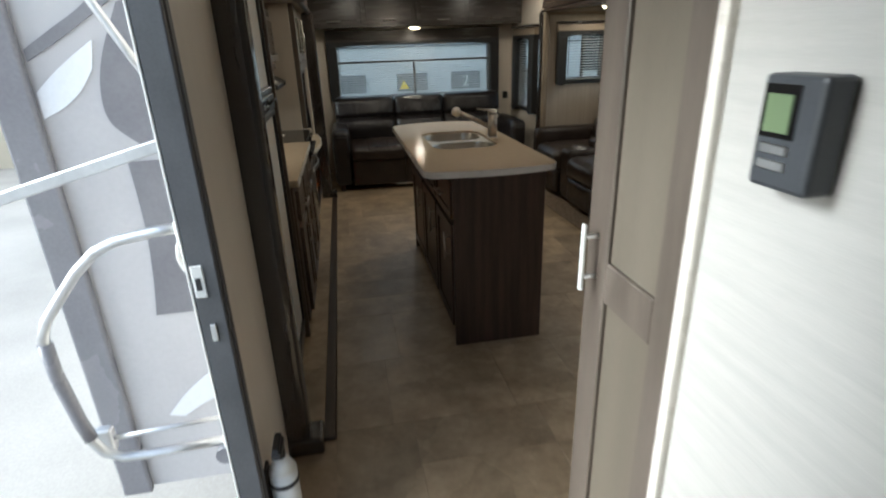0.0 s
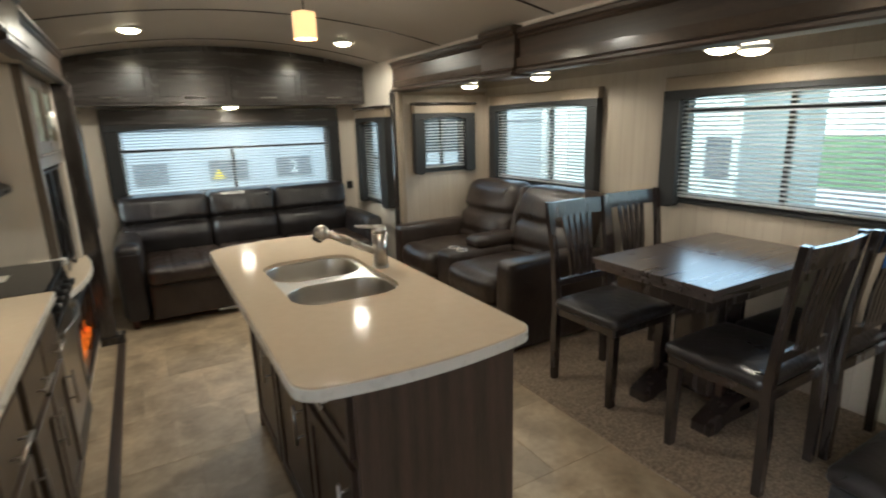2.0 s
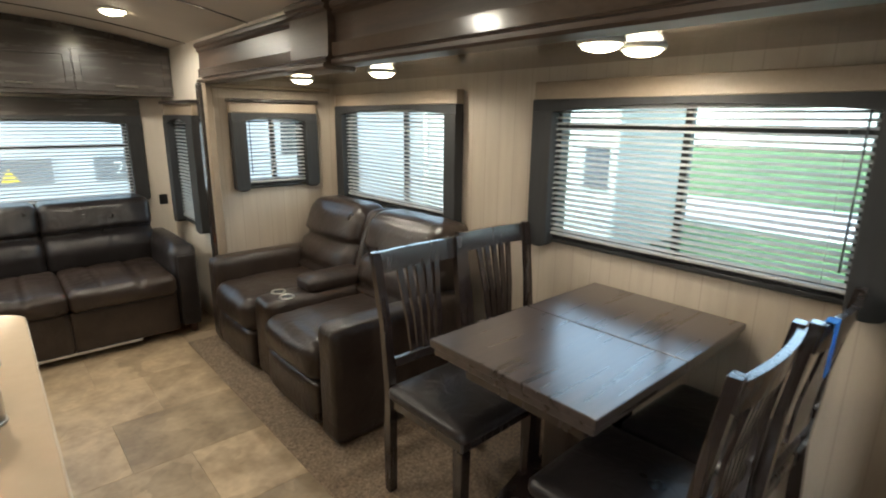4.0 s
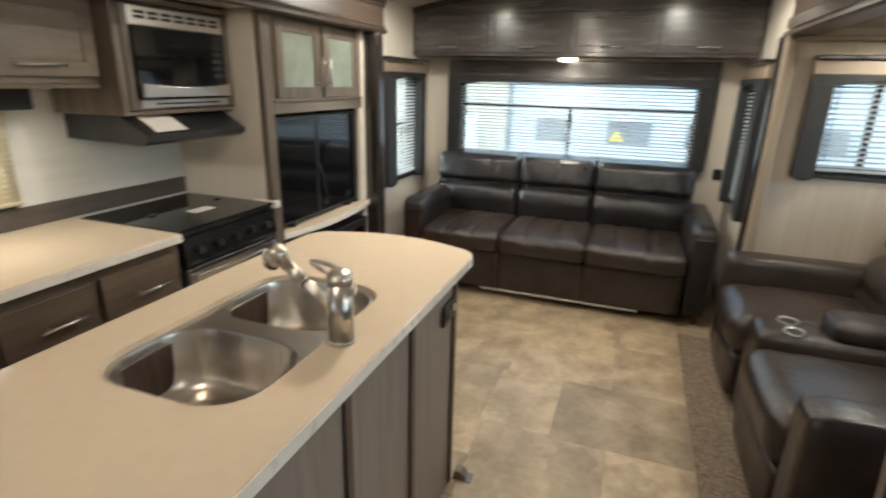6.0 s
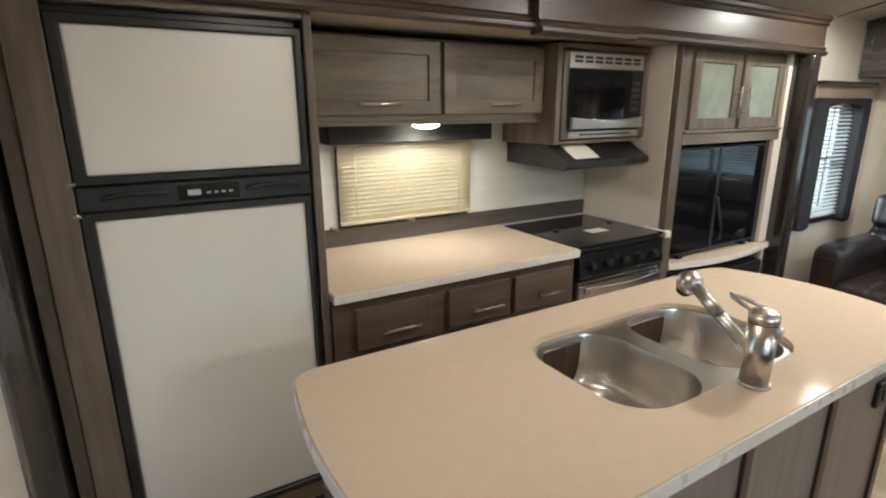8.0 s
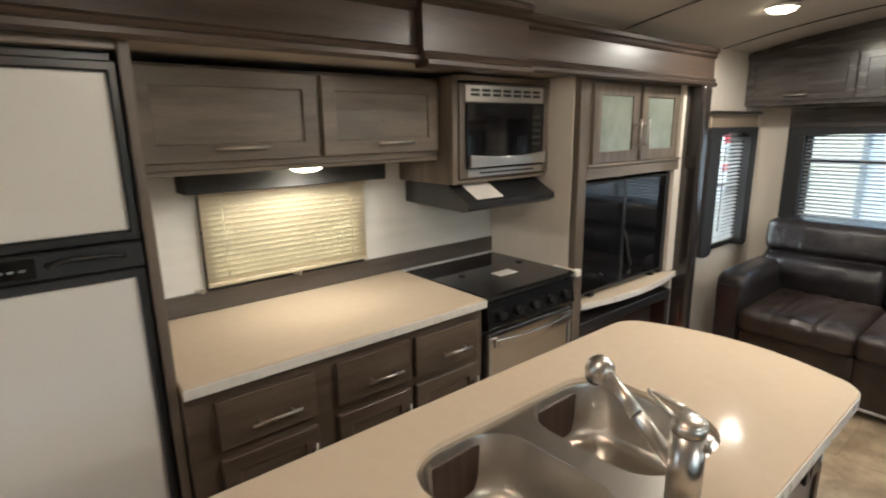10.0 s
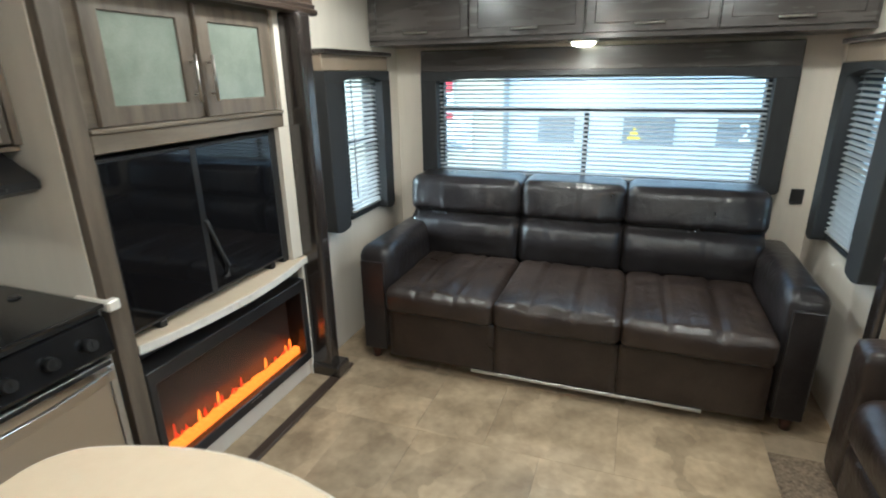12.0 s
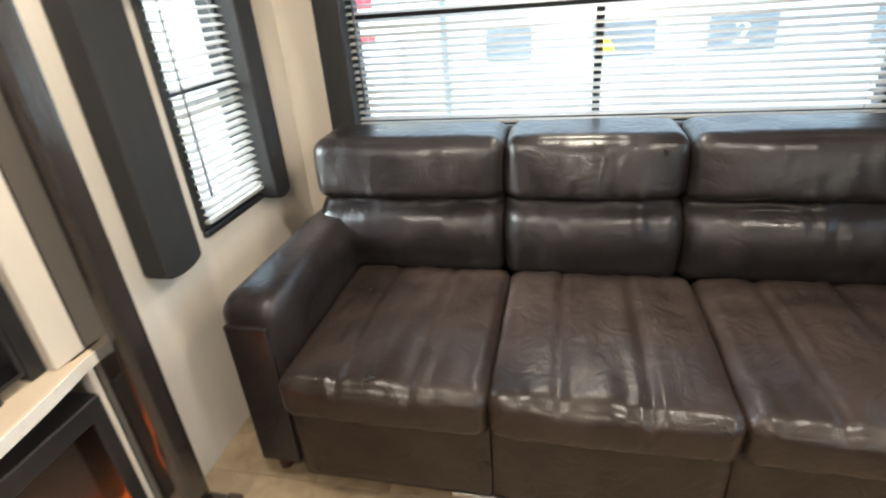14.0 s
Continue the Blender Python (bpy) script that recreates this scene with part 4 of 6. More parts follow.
shelf = thing("media_shelf", (0.7, 6.06, 0.62), "cream bow-fronted shelf under the television", "shelf")
bow = [(0.42, 5.587)] + [(0.722 + 0.062 * (1 - ((u - 6.065) / 0.478) ** 2), u) for u in [5.587 + 0.95 * i / 16 for i in range(17)]] + [(0.42, 6.537)]
bow[-2] = (0.735, 6.537)
slab = part("slab", prism(fresh(), [(0.42, 5.588)] + bow[1:-1] + [(0.72, 6.5375), (0.72, 6.474), (0.42, 6.474)], lambda u, v, w: (u, v, w), 0.622, 0.660, 0.004), COUNTER, shelf)
front = bow[1:-1]
band = prism(fresh(), front + [(x + 0.004, y) for x, y in reversed(front)], lambda u, v, w: (u, v, w), 0.626, 0.656)
part("edge_band", band, COUNTER_EDGE, shelf, "white shelf edge")

for f in slab.data.polygons:
    f.use_smooth = abs(f.normal.z) < 0.3 and f.normal.x > 0.5

tv = thing("television", (0.62, 6.0, 0.66), "black flat television strapped in its niche", "television")
for y in (5.70, 6.30):
    part("foot", box(fresh(), (0.64, y, 0.6605), (0.70, y + 0.03, 0.686), 0.003), BLACK_TRIM, tv)
part("case", box(fresh(), (0.655, 5.592, 0.686), (0.700, 6.392, 1.255), 0.006, 2), BLACK_TRIM, tv)
part("screen", box(fresh(), (0.7003, 5.605, 0.700), (0.702, 6.379, 1.243)), SCREEN, tv)
bm = fresh()
box(bm, (0.7023, 5.945, 0.69), (0.705, 5.972, 1.25), 0.0008)
strap = part("strap", bm, BLACK_TRIM, tv, "black transport strap")
bm = fresh()
tube(bm, [(0.709, 5.962, 0.98), (0.713, 5.978, 0.93), (0.715, 6.008, 0.84), (0.715, 6.033, 0.78), (0.715, 6.028, 0.74), (0.713, 6.008, 0.735)], 0.008)
part("loose_end", bm, VALANCE, strap)

fire = thing("electric_fireplace", (0.70, 6.03, 0.11), "black electric fireplace with orange flames", "fireplace")
g0, g1, h0, h1 = 5.618, 6.452, 0.162, 0.492
bm = rim_of(fresh(), K, (5.587, 6.492, 0.112, 0.548), (g0, g1, h0, h1), 0.62, 0.726, 0.004)
part("surround", bm, BLACK_TRIM, fire)
part("firebox", box(fresh(), (0.622, g0, h0), (0.630, g1, h1)), surface("dim_firebox", (0.095, 0.083, 0.075), (0.13, 0.115, 0.105), 0.35, scale=3), fire)
gl = part("glass", box(fresh(), (0.716, g0 + 0.001, h0 + 0.001), (0.7185, g1 - 0.001, h1 - 0.001)), plain_glass("fire_glass", (0.75, 0.75, 0.75)), fire)
random.seed(5)
bm = fresh()
n = 60
line = [g0 + 0.01 + (g1 - g0 - 0.02) * i / n for i in range(n + 1)]
tops = [h0 + 0.024 + 0.012 * random.random() for _ in line]
prism(bm, [(line[0], h0)] + list(zip(line, tops)) + [(line[-1], h0)], lambda u, v, w: (w, u, v), 0.655, 0.690)
part("flame_bed", bm, FLAME, fire, "glowing orange flame bed")
for i in range(24):
    y = g0 + 0.05 + (g1 - g0 - 0.1) * random.random()
    z, hgt, w = h0 + 0.04, 0.012 + 0.055 * random.random() ** 2, 0.003 + 0.004 * random.random()
    bm = fresh()
    prism(bm, [(y - w, z), (y - w * 0.7, z + hgt * 0.5), (y + w * 0.3, z + hgt), (y + w, z + hgt * 0.4), (y + w * 0.8, z)], lambda u, v, q: (q, u, v), 0.660, 0.668)
    part("flame_tongue", bm, FLAME if i % 3 == 0 else EMBER, fire)
for i in range(4):
    part("control_mark", box(fresh(), (0.7265, 6.03 + i * 0.018, 0.145), (0.727, 6.04 + i * 0.018, 0.149)), ALLOY, fire)


# ---- island ----
def arc_outline(x0, x1, y0, y1, bow0, bow1, r=0.05):
    """A rectangle with bowed short ends and rounded corners."""
    xm, hw = (x0 + x1) / 2, (x1 - x0) / 2
    s1 = 1 - r / hw
    steps = [-1, -0.995, -0.98, -0.955, -0.92, -0.88, -s1, -0.7, -0.5, -0.3, -0.1, 0.1, 0.3, 0.5, 0.7, s1, 0.88, 0.92, 0.955, 0.98, 0.995, 1]

    def dip(s, bow):
        q = max(0.0, (abs(s) - s1) / (1 - s1))
        return bow * (1 - s * s) - r * (1 - math.sqrt(max(0.0, 1 - q * q)))

    return [(xm + hw * s, y0 - dip(s, bow0)) for s in steps] + [(xm - hw * s, y1 + dip(s, bow1)) for s in steps]


def round_rect(x0, x1, y0, y1, r, n=6):
    pts = []
    for cx, cy, a0 in ((x1 - r, y0 + r, -90), (x1 - r, y1 - r, 0), (x0 + r, y1 - r, 90), (x0 + r, y0 + r, 180)):
        for k in range(n + 1):
            a = radians(a0 + k * 90 / n)
            pts.append((cx + r * math.cos(a), cy + r * math.sin(a)))
    return pts


BOWLS = [round_rect(1.482, 1.828, 3.970, 4.222, 0.095), round_rect(1.482, 1.820, 4.284, 4.552, 0.095)]
CUTOUT = [round_rect(1.472, 1.838, 3.958, 4.564, 0.105)]
island = thing("kitchen_island", (1.68, 4.22, 0), "dark wooden kitchen island cabinet", "island")
bm = fresh()
box(bm, (1.462, 3.480, 0.0), (1.905, 3.500, 0.876), 0.003)
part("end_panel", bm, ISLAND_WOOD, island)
part("end_panel", box(fresh(), (1.462, 4.930, 0.0), (1.905, 4.950, 0.876), 0.003), ISLAND_WOOD, island)
# This board faces the dinette windows; its pale tone includes their light.
part("side_board", box(fresh(), (1.885, 3.501, 0.0), (1.902, 4.929, 0.876)), ISLAND_SIDE_LIT, island)
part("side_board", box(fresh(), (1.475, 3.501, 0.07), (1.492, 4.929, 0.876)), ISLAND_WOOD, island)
part("toe_board", box(fresh(), (1.51, 3.501, 0.0), (1.53, 4.929, 0.069)), BLACK_TRIM, island)
for y, w in ((3.503, 0.02), (3.865, 0.03), (4.195, 0.03), (4.545, 0.03), (4.905, 0.03)):
    part("batten", box(fresh(), (1.9025, y, 0.0), (1.910, y + w, 0.874), 0.002), ISLAND_WOOD, island, "dark upright batten")
IL = face_of("x", 1.475, -1)
for u0, u1 in ((3.53, 3.93), (3.96, 4.42), (4.45, 4.90)):
    d = shaker("drawer_front", IL, u0, u1, 0.66, 0.84, 0.0, island, ISLAND_WOOD, 0.034)
    pull(IL, (u0 + u1) / 2 - 0.075, (u0 + u1) / 2 + 0.075, 0.75, 0.018, d)
    d = shaker("door", IL, u0, u1, 0.09, 0.63, 0.0, island, ISLAND_WOOD, 0.05)
    pull(IL, u0 + 0.03, 0, 0.45, 0.018, d, True, 0.59)
for y, z in ((3.64, 0.785), (4.855, 0.735)):
    o = thing("wall_outlet", (1.905, y, z), "black double outlet on the island side", "outlet", "outlets")
    part("cover_plate", box(fresh(), (1.9025, y - 0.058, z - 0.036), (1.914, y + 0.058, z + 0.036), 0.003), BLACK_TRIM, o)
    part("socket", box(fresh(), (1.9142, y - 0.035, z - 0.018), (1.9165, y + 0.005, z + 0.018), 0.001), BLACK_TRIM, o)
    part("switch", box(fresh(), (1.9142, y + 0.032, z - 0.012), (1.918, y + 0.042, z + 0.014), 0.001), WHITE_PLASTIC, o, "small white rocker switch")

itop = thing("island_worktop", (1.66, 4.24, 0.876), "cream solid-surface island top with bowed ends", "worktop")
outer = arc_outline(1.334, 1.962, 3.468, 4.957, 0.038, 0.088, 0.050)


def holed(bm, outer_pts, holes, z, flip):
    """A flat plate with openings."""
    edges = []
    for ring in (outer_pts, *holes):
        vs = [bm.verts.new((x, y, z)) for x, y in ring]
        edges += [bm.edges.new((vs[i], vs[(i + 1) % len(vs)])) for i in range(len(vs))]
    made = bmesh.ops.triangle_fill(bm, edges=edges, use_beauty=True, use_dissolve=False)["geom"]
    return [f for f in made if isinstance(f, bmesh.types.BMFace)]


bm = fresh()
inset = [(x + (1.645 - x) * 0.008, y + (4.2175 - y) * 0.004) for x, y in outer]
holed(bm, inset, CUTOUT, 0.910, False)
holed(bm, inset, CUTOUT, 0.877, True)
for ring_a, za, ring_b, zb2 in ((inset, 0.910, outer, 0.906), (outer, 0.906, outer, 0.881), (outer, 0.881, inset, 0.877)):
    a = [bm.verts.new((x, y, za)) for x, y in ring_a]
    b = [bm.verts.new((x, y, zb2)) for x, y in ring_b]
    for i in range(len(a)):
        bm.faces.new((a[i], a[(i + 1) % len(a)], b[(i + 1) % len(a)], b[i]))
for ring in CUTOUT:
    a = [bm.verts.new((x, y, 0.910)) for x, y in ring]
    b = [bm.verts.new((x, y, 0.877)) for x, y in ring]
    for i in range(len(a)):
        bm.faces.new((a[i], b[i], b[(i + 1) % len(a)], a[(i + 1) % len(a)]))
bmesh.ops.remove_doubles(bm, verts=bm.verts, dist=1e-5)
bmesh.ops.recalc_face_normals(bm, faces=bm.faces)
part("slab", bm, COUNTER, itop)
bm = fresh()
rim = [(x + (x - 1.645) * 0.0045, y + (y - 4.2175) * 0.0018) for x, y in outer]
a = [bm.verts.new((x, y, 0.879)) for x, y in rim]
b = [bm.verts.new((x, y, 0.9075)) for x, y in rim]
c = [bm.verts.new((x, y, 0.879)) for x, y in outer]
d = [bm.verts.new((x, y, 0.9075)) for x, y in outer]
k = len(a)
for i in range(k):
    j = (i + 1) % k
    for q in ((a[i], a[j], b[j], b[i]), (b[i], b[j], d[j], d[i]), (c[i], d[i], d[j], c[j]), (a[i], c[i], c[j], a[j])):
        bm.faces.new(q)
bmesh.ops.recalc_face_normals(bm, faces=bm.faces)
part("edge_band", bm, COUNTER_EDGE, itop, "white worktop edge")

sink = thing("double_sink", (1.65, 4.26, 0.74), "brushed steel double-bowl undermount sink", "sink")
for ring in BOWLS:
    cx, cy = sum(p[0] for p in ring) / len(ring), sum(p[1] for p in ring) / len(ring)
    bm = fresh()
    rings = []
    for z, s in ((0.8965, 1.0), (0.888, 0.985), (0.81, 0.975), (0.775, 0.955), (0.758, 0.90), (0.750, 0.78), (0.747, 0.15)):
        rings.append([bm.verts.new((cx + (x - cx) * s, cy + (y - cy) * s, z)) for x, y in ring])
    for z, s in ((0.745, 0.15), (0.748, 0.80), (0.773, 0.99), (0.8966, 1.004)):
        rings.append([bm.verts.new((cx + (x - cx) * s, cy + (y - cy) * s, z - 0.0015)) for x, y in ring])
    for u, v in zip(rings, rings[1:]):
        for i in range(len(u)):
            bm.faces.new((u[i], u[(i + 1) % len(u)], v[(i + 1) % len(u)], v[i])).smooth = True
    bm.faces.new(rings[6])
    bmesh.ops.recalc_face_normals(bm, faces=bm.faces)
    bowl = part("bowl", bm, STEEL, sink)
    bm = fresh()
    rod(bm, (cx, cy, 0.747), (cx, cy, 0.751), 0.040, 0.036, 24)
    dr = part("drain", bm, CHROME, bowl)

bm = fresh()
holed(bm, CUTOUT[0], BOWLS, 0.8968, False)
bmesh.ops.recalc_face_normals(bm, faces=bm.faces)
for f in bm.faces:
    if f.normal.z < 0:
        f.normal_flip()
bmesh.ops.solidify(bm, geom=list(bm.faces), thickness=0.0018)
part("rim_plate", bm, STEEL, sink, "brushed steel rim and divider")

TX, TY = 1.868, 4.262
tap = thing("kitchen_faucet", (TX, TY, 0.910), "satin nickel pull-out faucet on the island", "faucet")
part("base_ring", rod(fresh(), (TX, TY, 0.910), (TX, TY, 0.917), 0.0315, 0.030, 28), CHROME, tap)
part("column", rod(fresh(), (TX, TY, 0.917), (TX, TY, 1.044), 0.0275, 0.0275, 32), CHROME, tap)
part("seam_ring", rod(fresh(), (TX, TY, 1.044), (TX, TY, 1.0465), 0.0262, n=32), BLACK_TRIM, tap, "thin dark joint under the lever cap")
root, tip = Vector((TX - 0.012, TY + 0.004, 0.968)), Vector((1.668, 4.321, 1.062))
way = (tip - root).normalized()
part("spout", tube(fresh(), [root, root + way * 0.10, root + way * 0.105], 0.0135, 18), CHROME, tap)
part("hose_ring", tube(fresh(), [root + way * 0.105, root + way * 0.1075], 0.0128, 18), BLACK_TRIM, tap, "dark joint ring on the spout")
bm = fresh()
tube(bm, [root + way * 0.1075, root + way * 0.15, tip], 0.0142, 18)
bmesh.ops.create_uvsphere(bm, u_segments=26, v_segments=16, radius=0.029, matrix=Matrix.Translation(tip + Vector((-0.004, 0.0, -0.004))))
for f in bm.faces:
    f.smooth = len(f.verts) < 6
head = part("spray_head", bm, CHROME, tap)
part("nozzle", rod(fresh(), tip + Vector((-0.016, 0.004, -0.022)), tip + Vector((-0.022, 0.006, -0.032)), 0.021, 0.017, 20), BLACK_TRIM, head, "dark spray nozzle")
bm = fresh()
rod(bm, (TX, TY, 1.0465), (TX, TY, 1.062), 0.0280, 0.0275, 32)
bmesh.ops.create_uvsphere(bm, u_segments=28, v_segments=12, radius=0.0275, matrix=Matrix.Translation((TX, TY, 1.062)) @ Matrix.Diagonal((1, 1, 0.42, 1)))
along, across = Vector((-0.955, 0.283, 0.085)), Vector((0.283, 0.959, 0.0))
cap = Vector((TX, TY, 1.066))
loop = [cap + across * 0.017, cap + along * 0.045 + across * 0.014, cap + along * 0.075 + across * 0.008, cap + along * 0.088,
        cap + along * 0.075 - across * 0.008, cap + along * 0.045 - across * 0.014, cap - across * 0.017]
tube(bm, loop, 0.0048, 10)
for f in bm.faces:
    f.smooth = len(f.verts) < 6
part("lever", bm, CHROME, tap, "open loop lever handle")
part("side_button", rod(fresh(), (TX + 0.024, TY + 0.006, 1.030), (TX + 0.034, TY + 0.009, 1.030), 0.012, 0.011, 18), CHROME, tap)

stop = thing("floor_catch", (1.94, 4.955, 0.0), "small brown floor catch with a metal plate at the island foot", "catch")
part("block", prism(fresh(), [(1.915, 0.0), (1.968, 0.0), (1.960, 0.020), (1.945, 0.036), (1.922, 0.040)], lambda u, v, w: (u, w, v), 4.935, 4.978, 0.003), CABINET, stop)
part("plate", box(fresh(), (1.950, 4.930, 0.0005), (1.985, 4.984, 0.004), 0.001), DECAL, stop, "dull metal floor plate")

# ---- rear lounge ----
rcab = thing("overhead_cabinet", (1.89, 7.55, 1.63), "dark grey wooden overhead cabinets above the sofa", "cabinet", "wall cabinets")
bm = fresh()
n = 16
xs2 = [LX + 0.004 + (RX - LX - 0.008) * i / n for i in range(n + 1)]
prism(bm, [(LX + 0.004, 1.636), (RX - 0.004, 1.636)] + [(x, ceiling_z(x) - 0.003) for x in reversed(xs2)], lambda u, v, w: (u, w, v), 7.372, REAR - 0.003)
part("body", bm, REAR_WOOD, rcab)
R2 = face_of("y", 7.372, -1)
for i in range(4):
    u0, u1 = LX + 0.012 + i * 0.594, LX + 0.598 + i * 0.594
    d = shaker("door", R2, u0, u1, 1.660, 1.925, 0.0, rcab, REAR_WOOD, 0.045)
    pull(R2, (u0 + u1) / 2 - 0.07, (u0 + u1) / 2 + 0.07, 1.695, 0.018, d)
part("crown_strip", prism(fresh(), [(x, ceiling_z(x) - 0.045) for x in xs2] + [(x, ceiling_z(x) - 0.004) for x in reversed(xs2)], lambda u, v, w: (u, w, v), 7.352, 7.3715), ESPRESSO, rcab)

sofa = thing("leather_sofa", (1.91, 7.2, 0), "black-brown leather three-seat sofa under the rear window", "sofa")
part("base", box(fresh(), (1.05, 6.80, 0.07), (2.80, 7.60, 0.33), 0.02, 2), LEATHER, sofa)
for i, (a, b) in enumerate(((1.052, 1.6165), (1.6175, 2.1935), (2.1945, 2.798))):
    part("front_panel", cushion(fresh(), (a, 6.725, 0.060), (b, 6.83, 0.325), 0.007, (0, 0.002, 0), 14, 0.0015, i), LEATHER_BROWN, sofa)
for i, (a, b) in enumerate(((1.054, 1.6165), (1.6175, 2.1935), (2.1945, 2.796))):
    bm = fresh()
    cushion(bm, (a - 0.003, 6.675, 0.325), (b + 0.003, 7.34, 0.465), 0.042, (0, 0.014, 0.016), 44, 0.0, i)
    for v in bm.verts:
        s = (v.co.x - a) / (b - a)
        fade = max(0.0, min(1.0, (v.co.z - 0.36) / 0.08))
        v.co.z -= fade * (0.010 * math.exp(-((s - 0.30) / 0.022) ** 2) + 0.010 * math.exp(-((s - 0.66) / 0.022) ** 2) + 0.006 * abs(noise.noise(v.co * 9)))
        gather = noise.noise(Vector((v.co.x * 26 + i * 5, v.co.y * 4, v.co.z * 5)))
        v.co.z += fade * 0.0065 * gather
        v.co.y += (1 - fade) * 0.004 * gather
    part("seat_cushion", bm, LEATHER_BROWN, sofa)
for i, (a, b) in enumerate(((0.915, 1.592), (1.590, 2.160), (2.158, 2.840))):
    bm = fresh()
    cushion(bm, (a, 7.33, 0.42), (b, 7.60, 0.905), 0.05, (0, 0.045, 0.006), 44, 0.003, i * 3)
    for v in bm.verts:
        lean = (v.co.z - 0.42) * 0.10
        tuck = 0.055 * math.exp(-((v.co.z - 0.685) / 0.026) ** 2)
        front_side = max(0.0, min(1.0, (7.46 - v.co.y) / 0.08))
        v.co.y += lean + tuck * front_side - 0.022 * front_side * math.exp(-((v.co.z - 0.575) / 0.065) ** 2)
        v.co.y += front_side * 0.011 * noise.noise(Vector((v.co.x * 24, v.co.z * 8, i * 3.7))) * (0.4 + math.exp(-((v.co.z - 0.685) / 0.07) ** 2))
        v.co.z += 0.010 * front_side * math.exp(-((v.co.z - 0.685) / 0.05) ** 2) * math.cos((v.co.x - (a + b) / 2) * 5)
    part("back_cushion", bm, LEATHER, sofa)
part("back_board", box(fresh(), (0.935, 7.60, 0.33), (2.82, 7.665, 0.885), 0.02, 2), LEATHER, sofa)
for side, (a, b) in enumerate(((0.862, 1.052), (2.798, 2.972))):
    bm = fresh()
    cushion(bm, (a, 6.765, 0.06), (b, 7.58, 0.635), 0.055, (0.004, 0.004, 0.012), 12, 0.003, side * 5)
    arm = part("arm", bm, LEATHER, sofa)
    part("arm_front", box(fresh(), (a + 0.03, 6.748, 0.07), (b - 0.03, 6.7645, 0.57), 0.006, 2), LEATHER, arm)
for x, y in ((0.935, 6.80), (2.90, 6.80), (0.935, 7.54), (2.90, 7.54)):
    part("foot", rod(fresh(), (x, y, 0.0), (x, y, 0.075), 0.022, 0.030, 14), FEET, sofa, "red-brown wooden foot")
part("pull_rail", box(fresh(), (1.50, 6.722, 0.046), (2.56, 6.735, 0.062), 0.002), ALLOY, sofa, "bare metal pull-out rail")
o = thing("wall_outlet", (3.0, 7.70, 0.83), "black wall outlet beside the sofa", "outlet", "outlets")
part("cover_plate", box(fresh(), (2.985, 7.722, 0.79), (3.045, 7.738, 0.87), 0.003), BLACK_TRIM, o)

# ---- recliner sofa in the slide-out ----
rec = thing("recliner_sofa", (3.45, 5.72, 0.006), "dark brown leather two-seat recliner with a console", "recliner")
part("base", box(fresh(), (3.02, 4.96, 0.03), (3.86, 6.50, 0.30), 0.02, 2), LEATHER_BROWN, rec)
for i, (a, b) in enumerate(((5.055, 5.625), (5.855, 6.395))):
    bm = fresh()
    cushion(bm, (2.935, a, 0.26), (3.62, b, 0.465), 0.075, (0.014, 0, 0.022), 16, 0.003, i * 4)
    for v in bm.verts:
        v.co.z -= 0.012 * math.exp(-((v.co.x - 3.08) / 0.02) ** 2) * max(0.0, min(1.0, (v.co.z - 0.38) / 0.06))
    part("seat_cushion", bm, LEATHER_BROWN, rec)
    part("footrest", cushion(fresh(), (2.952, a + 0.005, 0.05), (3.03, b - 0.005, 0.275), 0.03, (0.012, 0, 0), 8, 0.002, i), LEATHER_BROWN, rec)
    lo, hi = (4.99, 5.70) if i == 0 else (5.79, 6.47)
    bm = fresh()
    cushion(bm, (3.52, lo, 0.42), (3.78, hi, 0.94), 0.085, (0.035, 0, 0.01), 22, 0.004, i * 7)
    for v in bm.verts:
        lean = (v.co.z - 0.42) * 0.32
        face_side = max(0.0, min(1.0, (3.65 - v.co.x) / 0.08))
        v.co.x += lean + 0.05 * face_side * (math.exp(-((v.co.z - 0.70) / 0.025) ** 2) + 0.6 * math.exp(-((v.co.z - 0.52) / 0.02) ** 2))
    part("back_cushion", bm, LEATHER_BROWN, rec)
for a, b in ((4.885, 5.050), (6.400, 6.560)):
    bm = fresh()
    cushion(bm, (2.965, a, 0.02), (3.80, b, 0.592), 0.035, (0.004, 0.003, 0.008), 12, 0.002, a)
    part("arm", bm, LEATHER_BROWN, rec)
bm = fresh()
cushion(bm, (2.985, 5.63, 0.03), (3.60, 5.85, 0.505), 0.04, (0.004, 0, 0.004), 12, 0.002, 3)
con = part("console", bm, LEATHER_BROWN, rec)
bm = fresh()
cushion(bm, (3.56, 5.703, 0.50), (3.76, 5.787, 0.925), 0.035, (0.01, 0, 0.008), 12, 0.002, 5)
for v in bm.verts:
    v.co.x += (v.co.z - 0.42) * 0.32 + 0.012
part("console_back", bm, LEATHER_BROWN, rec)
bm = fresh()
cushion(bm, (3.24, 5.64, 0.495), (3.66, 5.84, 0.585), 0.04, (0, 0, 0.008), 10, 0.002, 8)
part("console_lid", bm, LEATHER_BROWN, con)
